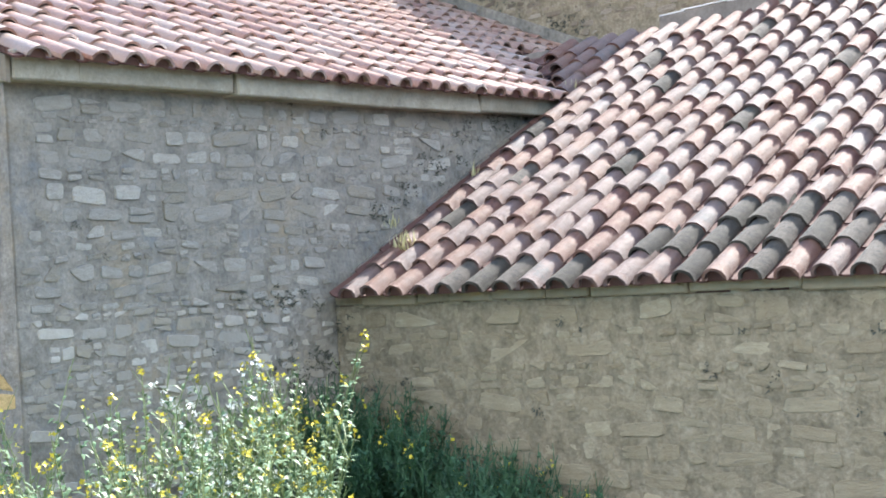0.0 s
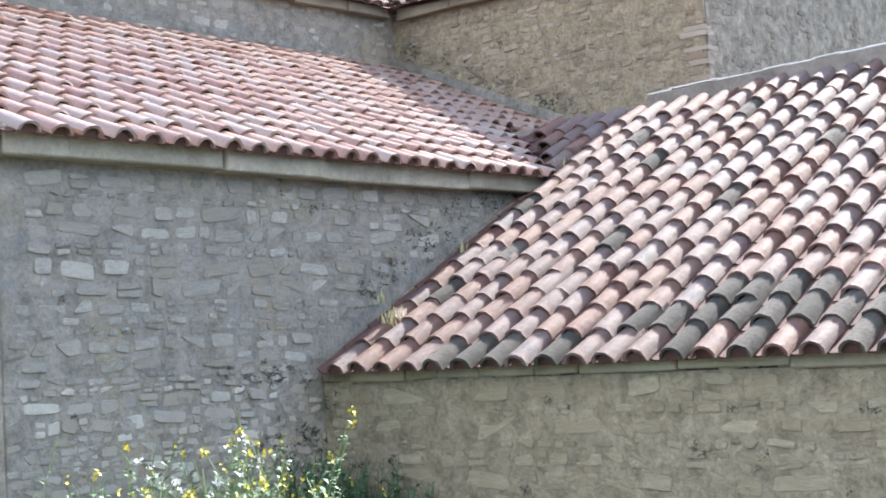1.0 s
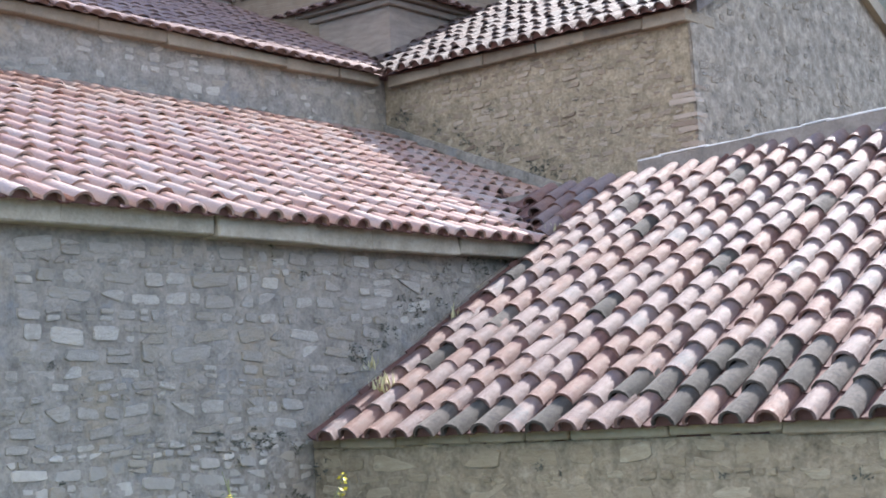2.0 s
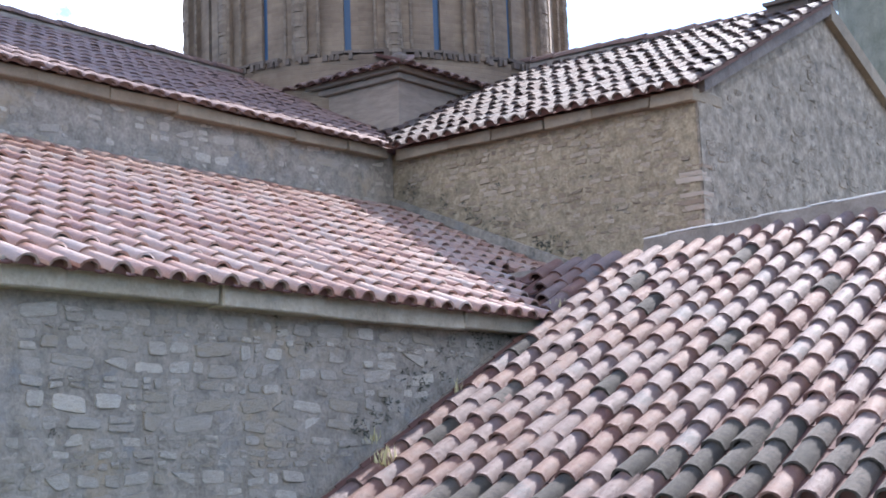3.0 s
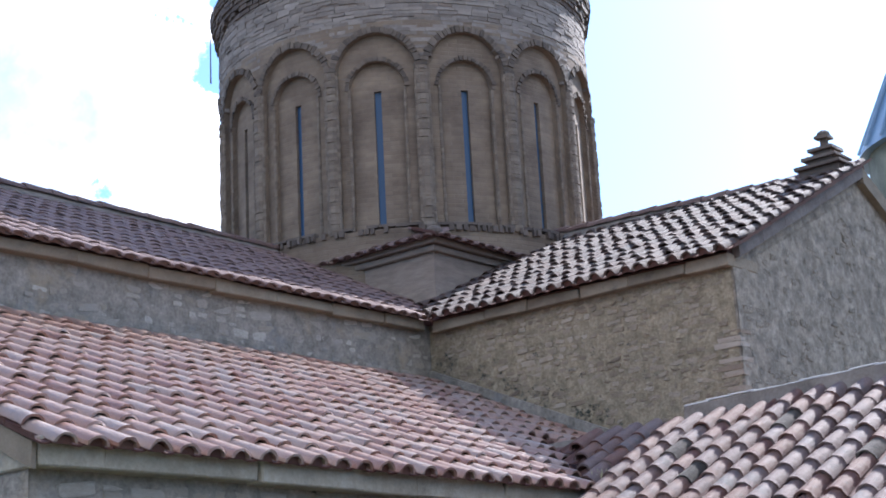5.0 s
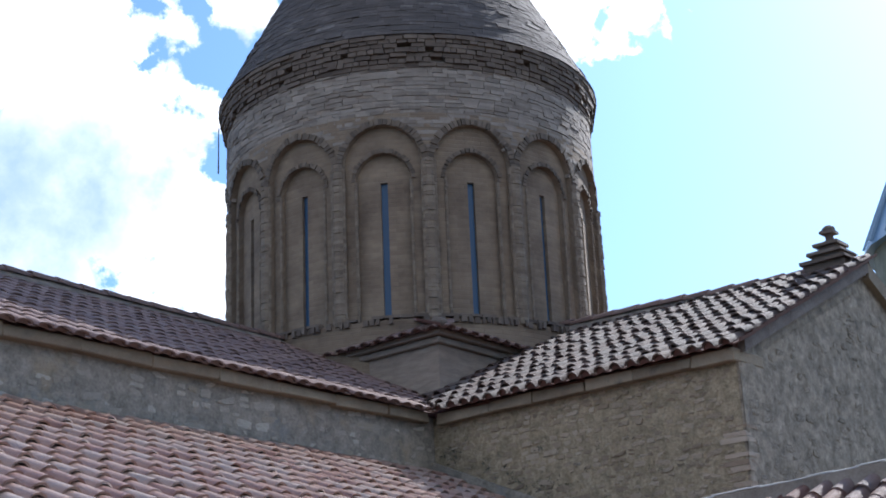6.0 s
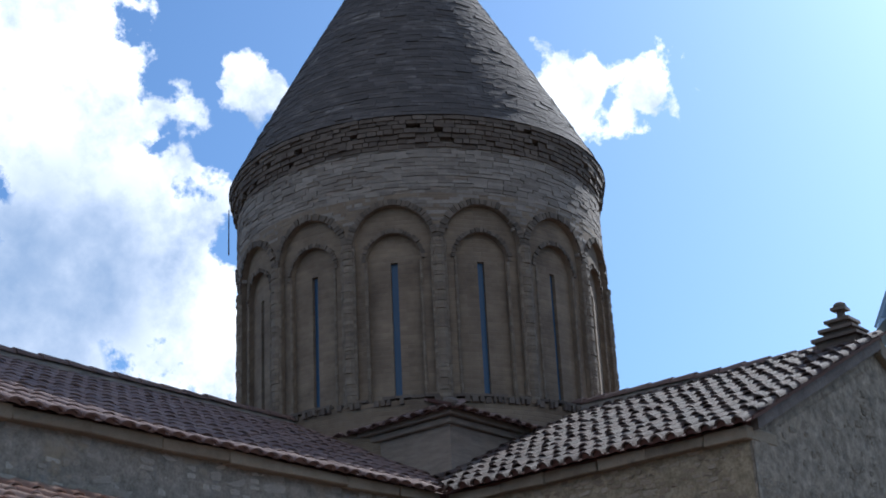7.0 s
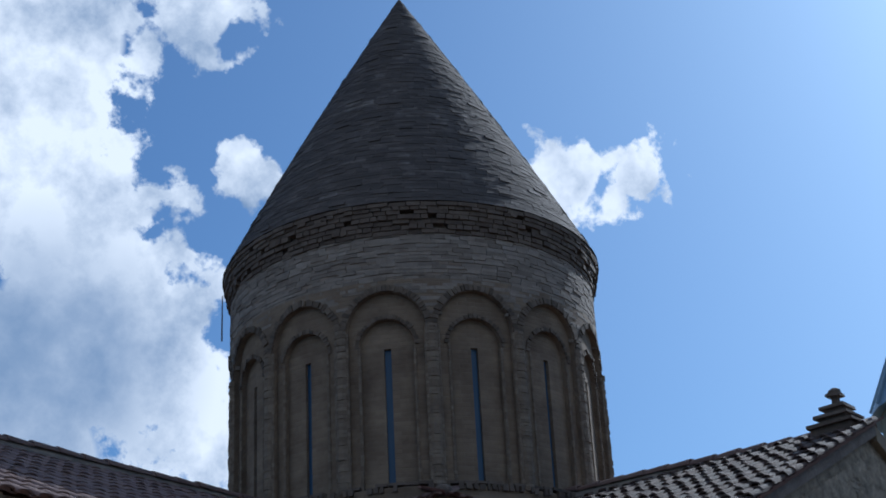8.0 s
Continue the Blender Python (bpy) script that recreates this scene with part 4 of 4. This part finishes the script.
# dentil string at the drum's foot
verts, faces = [], []
ring_course(verts, faces, 5.365, 5.445, 2.7, 2.825, 0.085, 0.022, 0.12, gap=0.03)
ring_course(verts, faces, 5.45, 5.485, 2.7, 2.80, 0.2, 0.014, 0.15)
tagged(link("dentil_bricks", verts, faces, DARK_BRICK, drum, "row of small upright bricks"), kind="stuff")
cable = thing("hanging_cable", "thin dark cable end hanging from the cone's eave", "cable")
bm = bmesh.new()
m = bmesh.ops.create_cone(bm, segments=6, radius1=0.012, radius2=0.008, depth=0.75, cap_ends=True)
a = radians(130.0)
bmesh.ops.translate(bm, verts=bm.verts, vec=(CX + 2.92 * math.cos(a), CY + 2.92 * math.sin(a), Z(9.02)))
part("wire", bm, DARK_BRICK, cable)

# ---- finial on the gable ----
finial = thing("gable_finial", "small stepped dark brick finial on the gable ridge", "finial", at=(CX, 7.46, 0))
for w, lo, hi in ((0.60, 5.30, 5.48), (0.45, 5.48, 5.60), (0.32, 5.60, 5.72), (0.18, 5.72, 5.88)):
    bm = bmesh.new()
    block(bm, (-w / 2 + 0.05, -w / 2 + 0.05, Z(lo)), (w / 2 - 0.05, w / 2 - 0.05, Z(hi - 0.035)), 0.006, rng)
    part("tier", bm, DARK_BRICK, finial)
    bm = bmesh.new()
    block(bm, (-w / 2, -w / 2, Z(hi - 0.035)), (w / 2, w / 2, Z(hi)), 0.008, rng)
    part("tier_slab", bm, DARK_BRICK, finial)
bm = bmesh.new()
bmesh.ops.create_uvsphere(bm, u_segments=10, v_segments=6, radius=0.085)
for v in bm.verts:
    v.co.z = v.co.z * 0.7 + Z(5.90)
part("knob", bm, DARK_BRICK, finial)

# ---- round turret behind the gable ----
turret = thing("turret", "round stone turret with a blue sheet-metal cone roof", "tower", at=(27.26, 9.26, 0))
v, f = [], []
for i in range(49):
    for z in (0.0, Z(8.72)):
        v.append(ring_pt(360 * i / 48, 2.08, z))
f = [(2 * i, 2 * i + 2, 2 * i + 3, 2 * i + 1) for i in range(48)]
link("turret_wall", v, f, TURRET_STONE, turret, "mossy grey stone wall")
v, f = [], []
for i in range(24):
    for r, z in ((2.22, 8.80), (2.26, 8.72), (2.0, 8.72), (0.03, 13.6)):
        v.append(ring_pt(15 * i, r, Z(z)))
for i in range(24):
    a, b = 4 * i, 4 * ((i + 1) % 24)
    f += [(a, b, b + 3, a + 3), (a + 1, b + 1, b, a), (a + 2, b + 2, b + 1, a + 1)]
metal = link("cone_roof", v, f, SHEET, turret, "blue-grey standing-seam metal sheets")
for i in range(24):
    bm = bmesh.new()
    p, q = Vector(ring_pt(15 * i, 2.23, Z(8.79))), Vector(ring_pt(15 * i, 0.04, Z(13.58)))
    side = Vector((-math.sin(radians(15 * i)), math.cos(radians(15 * i)), 0)) * 0.018
    outw = Vector((math.cos(radians(15 * i)), math.sin(radians(15 * i)), 0.45)) * 0.05
    vs = [bm.verts.new(c) for c in (p - side, p + side, p + side + outw, p - side + outw, q - side, q + side, q + side + outw, q - side + outw)]
    for qd in ((0, 1, 2, 3), (7, 6, 5, 4), (0, 4, 5, 1), (1, 5, 6, 2), (2, 6, 7, 3), (3, 7, 4, 0)):
        bm.faces.new([vs[k] for k in qd])
    part("seam", bm, SHEET, metal)

# ---- mortar fillets where roofs meet walls ----
fillet = thing("mortar_fillet", "grey mortar fillet where the low roof meets the aisle wall", "fillet", "structure")
bm = bmesh.new()
prism(bm, [(7.75, YL - 0.004, Z(right_h(7.75) - 0.12)), (10.35, YL - 0.004, Z(right_h(10.35) - 0.12)), (10.35, YL - 0.004, Z(right_h(10.35) + 0.03)), (7.75, YL - 0.004, Z(right_h(7.75) + 0.01))], (0, -0.02, 0))
part("fillet_strip", bm, MORTAR_GREY, fillet)
bm = bmesh.new()
prism(bm, [(XT - 0.003, YU, Z(left_h(YU) + 0.05)), (XT - 0.003, 8.6, Z(left_h(8.6) + 0.05)), (XT - 0.003, 8.6, Z(left_h(8.6) + 0.19)), (XT - 0.003, YU, Z(left_h(YU) + 0.13))], (-0.07, 0, 0))
part("fillet_strip", bm, MORTAR_GREY, fillet)


# ---- plants ----
def leaf(verts, faces, base, way, up, length, width):
    side = way.cross(up)
    if side.length < 1e-3:
        side = Vector((1, 0, 0))
    side = side.normalized() * width / 2
    k = len(verts)
    mid = base + way * length * 0.5 + up * length * 0.12
    tip = base + way * length - up * length * 0.08
    verts += [tuple(base), tuple(mid - side), tuple(mid + side), tuple(tip)]
    faces += [(k, k + 1, k + 2), (k + 1, k + 3, k + 2)]


def tube(verts, faces, pts, r0, r1):
    k = len(verts)
    n = len(pts)
    for i, p in enumerate(pts):
        r = r0 + (r1 - r0) * i / (n - 1)
        for j in range(4):
            a = math.pi / 2 * j
            verts.append((p.x + r * math.cos(a), p.y + r * math.sin(a), p.z))
    for i in range(n - 1):
        for j in range(4):
            a, b = k + 4 * i + j, k + 4 * i + (j + 1) % 4
            faces.append((a, b, b + 4, a + 4))


def weed(name, label, category, height, seed, petal, bloom, stems=10, lush=62, group=""):
    """A tall weed: leaning branched stems, narrow leaves, heads of small flowers."""
    rng = random.Random(seed)
    plant = thing(name, label, category, group=group)
    sv, sf, lv, lf, fv, ff = [], [], [], [], [], []
    for s in range(stems):
        a = rng.uniform(0, 2 * math.pi)
        top = height * rng.uniform(0.62, 1.0)
        lean = rng.uniform(0.05, 0.26)
        root = Vector((math.cos(a), math.sin(a), 0)) * rng.uniform(0, 0.12)
        pts = []
        for i in range(7):
            q = i / 6
            pts.append(root + Vector((math.cos(a) * lean * q * q * top, math.sin(a) * lean * q * q * top, top * q)) + Vector((rng.uniform(-1, 1), rng.uniform(-1, 1), 0)) * 0.02 * q)
        tube(sv, sf, pts, 0.006, 0.0025)
        for _ in range(lush):
            q = rng.random() ** 1.25 * 0.96
            i = min(5, int(q * 6))
            p = pts[i].lerp(pts[i + 1], q * 6 - i)
            b = rng.uniform(0, 2 * math.pi)
            way = Vector((math.cos(b), math.sin(b), rng.uniform(-0.3, 0.8))).normalized()
            leaf(lv, lf, p, way, Vector((0, 0, 1)), rng.uniform(0.06, 0.16) * (1.15 - 0.6 * q), rng.uniform(0.012, 0.034))
        twigs = [(pts[-1], 0.0)]
        for _ in range(rng.randint(2, 5)):
            q = rng.uniform(0.55, 0.95)
            i = min(5, int(q * 6))
            p = pts[i].lerp(pts[i + 1], q * 6 - i)
            b = rng.uniform(0, 2 * math.pi)
            e = p + Vector((math.cos(b) * 0.09, math.sin(b) * 0.09, rng.uniform(0.06, 0.16)))
            tube(sv, sf, [p, p.lerp(e, 0.5), e], 0.003, 0.002)
            twigs.append((e, 0.0))
        for e, _ in twigs:
            if rng.random() > bloom:
                continue
            for _ in range(rng.randint(2, 6)):
                c = e + Vector((rng.uniform(-1, 1) * 0.02, rng.uniform(-1, 1) * 0.02, rng.uniform(-0.035, 0.02)))
                tilt = Vector((rng.uniform(-1, 1), rng.uniform(-1, 1), rng.uniform(0.2, 1.2))).normalized()
                u = tilt.orthogonal().normalized()
                w = tilt.cross(u)
                r = rng.uniform(0.011, 0.020)
                k = len(fv)
                fv.append(tuple(c))
                for j in range(8):
                    g2 = math.pi / 4 * j
                    rr = r * (1.0 if j % 2 == 0 else 0.45)
                    fv.append(tuple(c + (u * math.cos(g2) + w * math.sin(g2)) * rr + tilt * 0.003))
                ff += [(k, k + 1 + j, k + 1 + (j + 1) % 8) for j in range(8)]
    tagged(link("stems", sv, sf, STEM, plant), kind="stuff")
    tagged(link("leaves", lv, lf, LEAF, plant), kind="stuff")
    if ff:
        tagged(link("flowers", fv, ff, petal, plant), kind="stuff")
    return plant


G1 = "yellow weeds by the aisle wall"
kinds = [weed("yellow_weed", "tall green weed with small yellow flowers", "plant", 1.68, 41 + i, YELLOW, 0.5, group=G1) for i in range(4)]
umbel = [weed("white_weed", "tall green weed with white flower heads", "plant", 1.58, 61 + i, WHITE, 0.6, group=G1) for i in range(2)]
rng = random.Random(77)
spots = []
while len(spots) < 30:
    x, y = rng.uniform(3.6, 6.7), rng.uniform(5.0, 6.85)
    if 0.9 * x + 0.36 < y < 1.5 * x and (y < 1.22 * x or rng.random() < 0.35) and min([1] + [math.hypot(x - p, y - q) for p, q in spots]) > 0.2:
        spots.append((x, y))
for i, (x, y) in enumerate(spots):
    sink = max(0.0, (4.7 - x) * 0.2) + 0.45 * rng.random() ** 1.6
    m = pose(x, y, lie(x, y) - 0.02 - sink, rng.uniform(-4, 4), rng.uniform(-4, 4), rng.uniform(0, 360))
    src = umbel[i % 2] if i % 5 == 0 else kinds[i % 4]
    first = [w for w in kinds + umbel if not w.get("placed")]
    if src in first:
        src["placed"] = 1
        src.matrix_basis = m
    else:
        copy_thing(src, m)
for w in kinds + umbel:
    if "placed" in w:
        del w["placed"]
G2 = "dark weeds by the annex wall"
dark = [weed("tall_weed", "tall green weed coloured darker for the wall's shade", "plant", 1.35, 81 + i, YELLOW, 0.015, stems=12, lush=60, group=G2) for i in range(3)]
# the wall's shade is put into these weeds' leaf and stem colour
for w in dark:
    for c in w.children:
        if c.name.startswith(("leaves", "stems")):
            c.data.materials[0] = LEAF_SHADED
n = 0
for x, y, h in [(rng.uniform(6.85, 7.48), rng.uniform(4.5, 7.0), 0) for _ in range(84)]:
    m = pose(x, y, lie(x, y) - 0.02 - max(0, (6.7 - y) * 0.40), rng.uniform(-5, 5), rng.uniform(-5, 5), rng.uniform(0, 360))
    if n < 3:
        dark[n].matrix_basis = m
    else:
        copy_thing(dark[n % 3], m)
    n += 1
# low grass and leaf litter
gv2, gf2 = [], []
for _ in range(9000):
    x, y = rng.uniform(3.2, 7.5), rng.uniform(3.6, 7.1)
    b = rng.uniform(0, 2 * math.pi)
    leaf(gv2, gf2, Vector((x, y, lie(x, y) - 0.02)), Vector((math.cos(b) * 0.4, math.sin(b) * 0.4, 1)).normalized(), Vector((math.cos(b), math.sin(b), 0)), rng.uniform(0.15, 0.55), rng.uniform(0.008, 0.022))
tagged(link("grass", gv2, gf2, LEAF_SHADED), "tall green grass at the foot of the walls", "grass", kind="stuff")


def tuft(place, size, mat, label, n=26, seed=1):
    rng = random.Random(seed)
    t = thing("grass_tuft", label, "grass tuft", at=place)
    v, f = [], []
    for _ in range(n):
        b = rng.uniform(0, 2 * math.pi)
        way = Vector((math.cos(b) * rng.uniform(0.1, 0.7), math.sin(b) * rng.uniform(0.1, 0.7), 1)).normalized()
        leaf(v, f, Vector((rng.uniform(-1, 1) * size * 0.2, rng.uniform(-1, 1) * size * 0.2, 0)), way, Vector((math.cos(b), math.sin(b), 0)), size * rng.uniform(0.5, 1.1), size * 0.09)
    tagged(link("blades", v, f, mat, t), kind="stuff")


tuft((7.98, 6.86, Z(0.08)), 0.20, STRAW, "small dry yellow grass tuft growing on the roof tiles", 40, 1)
tuft((10.50, 7.06, Z(1.33)), 0.17, STRAW, "dry pale grass tuft in the roof valley", 22, 2)
tuft((10.72, 7.10, Z(1.44)), 0.15, STRAW, "dry pale grass tuft in the roof valley", 12, 3)
tuft((9.05, 7.02, Z(0.62)), 0.16, STRAW, "small dry grass tuft at the roof's edge", 14, 4)
tuft((8.15, 7.10, Z(0.28)), 0.14, STRAW, "small dry grass tuft at the roof's edge", 10, 5)



def moss(label, spots, origin, along, out, seed):
    """Small dark clumps rooted in wall joints. spots: (u, z, spread, count)."""
    rng = random.Random(seed)
    v, f = [], []
    along, out = Vector(along), Vector(out)
    for u, z, spread, count in spots:
        for _ in range(count):
            root = Vector(origin) + along * (u + rng.gauss(0, spread)) + Vector((0, 0, z + rng.gauss(0, spread * 0.7))) + out * 0.004
            for _ in range(rng.randint(4, 11)):
                way = (along * rng.uniform(-1, 1) + Vector((0, 0, rng.uniform(-1, 0.7))) + out * rng.uniform(0.2, 0.9)).normalized()
                leaf(v, f, root + along * rng.uniform(-0.02, 0.02) + Vector((0, 0, rng.uniform(-0.015, 0.015))), way, out, rng.uniform(0.015, 0.04), rng.uniform(0.006, 0.014))
    tagged(link("wall_moss", v, f, MOSS), label, "moss", kind="stuff")


rng = random.Random(91)
spots = []
for i in range(26):
    x = 7.9 + 2.3 * rng.random()
    spots.append((x - XE, Z(right_h(x) + 0.10 + abs(rng.gauss(0, 0.13))), 0.07, rng.randint(2, 7)))
for i in range(16):
    spots.append((rng.uniform(1.75, 2.5), Z(rng.uniform(-0.75, -0.1)), 0.06, rng.randint(2, 8)))
for i in range(10):
    spots.append((rng.uniform(0.2, 4.6), Z(rng.uniform(-0.6, 1.1)), 0.04, rng.randint(1, 3)))
moss("dark moss and tiny weeds growing in the grey wall's joints", spots, (XE, YL, 0), (1, 0, 0), (0, -1, 0), 92)
spots = [(rng.uniform(0.0, 0.9), rng.uniform(0.9, Z(-0.28)), 0.05, rng.randint(2, 6)) for _ in range(9)] + [(rng.uniform(0.9, 4.0), rng.uniform(0.9, Z(-0.28)), 0.04, rng.randint(1, 3)) for _ in range(8)]
moss("dark moss growing in the tan wall's joints", spots, (XR, YL, 0), (0, -1, 0), (-1, 0, 0), 93)
spots = []
for i in range(26):
    u = rng.uniform(0.1, 2.4)
    spots.append((u, Z(left_h(YU - u) + 0.20 + abs(rng.gauss(0, 0.10))), 0.08, rng.randint(2, 7)))
for i in range(12):
    spots.append((rng.uniform(0.3, 3.4), Z(rng.uniform(2.3, 3.3)), 0.06, rng.randint(1, 3)))
moss("dark moss growing along the foot of the transept wall", spots, (XT, YU, 0), (0, -1, 0), (-1, 0, 0), 94)

# ---- stones and bricks of the walls ----
rubble(wall_aisle, (XE, YL, 0), (1, 0, 0), (0, -1, 0), 5.4, 0.3, Z(1.12), RUBBLE_GREY, (0.05, 0.145), (0.08, 0.38), (0.008, 0.019),
       keep=lambda u, z: z < Z(1.13) and (XE + u < 7.6 or z > Z(right_h(XE + u) + 0.05)), cover=0.97, near=lambda u, z: -z, limit=300, seed=5)
rubble(wall_annex, (XR, YL, 0), (0, -1, 0), (-1, 0, 0), 5.2, 0.1, Z(-0.25), RUBBLE_TAN, (0.06, 0.17), (0.08, 0.44), (0.006, 0.019),
       cover=0.93, near=lambda u, z: -z, limit=300, seed=6)
rubble(wall_end, (XE, YU, 0), (0, -1, 0), (-1, 0, 0), YU - YL - 0.02, 0.3, Z(2.8), OCHRE_LIT, (0.14, 0.28), (0.2, 0.5), (0.002, 0.008),
       keep=lambda u, z: z < Z(left_h(YU - u) - 0.2), cover=0.95, near=lambda u, z: -u, limit=120, seed=7)
rubble(wall_nave, (5.0, YU, 0), (1, 0, 0), (0, -1, 0), 8.2, Z(3.02), Z(3.65), RUBBLE_GREY, (0.06, 0.16), (0.08, 0.40), (0.005, 0.015),
       cover=0.70, near=lambda u, z: -u, limit=200, seed=8)
rubble(wall_transept, (XT, YU, 0), (0, -1, 0), (-1, 0, 0), YU - YG, Z(1.9), Z(3.65), RUBBLE_BROWN, (0.045, 0.10), (0.10, 0.36), (0.007, 0.021),
       keep=lambda u, z: z > Z(left_h(YU - u) + 0.1) or YU - u < 8.7, cover=0.84, near=lambda u, z: -u, limit=300, seed=9)
rubble(wall_gable, (XT, YG, 0), (1, 0, 0), (0, -1, 0), 6.4, Z(1.9), Z(5.2), RENDER_COAT, (0.05, 0.14), (0.05, 0.20), (0.005, 0.017),
       keep=lambda u, z: z < Z(3.60 + 0.46 * min(u, 6.44 - u)), cover=0.66, near=lambda u, z: u, limit=300, seed=10)
# brick quoins at the gable corner
rng = random.Random(15)
z = 1.95
i = 0
while z < 3.0:
    if rng.random() < 0.8:
        w = rng.uniform(0.10, 0.34)
        bm = bmesh.new()
        block(bm, (XT - rng.uniform(0.006, 0.02), YG - rng.uniform(0.004, 0.016), Z(z)), (XT + rng.uniform(0.06, 0.22), YG + w, Z(z + rng.uniform(0.035, 0.05))), 0.005, rng)
        part("brick", bm, QUOIN, wall_gable)
    z += rng.uniform(0.058, 0.085)
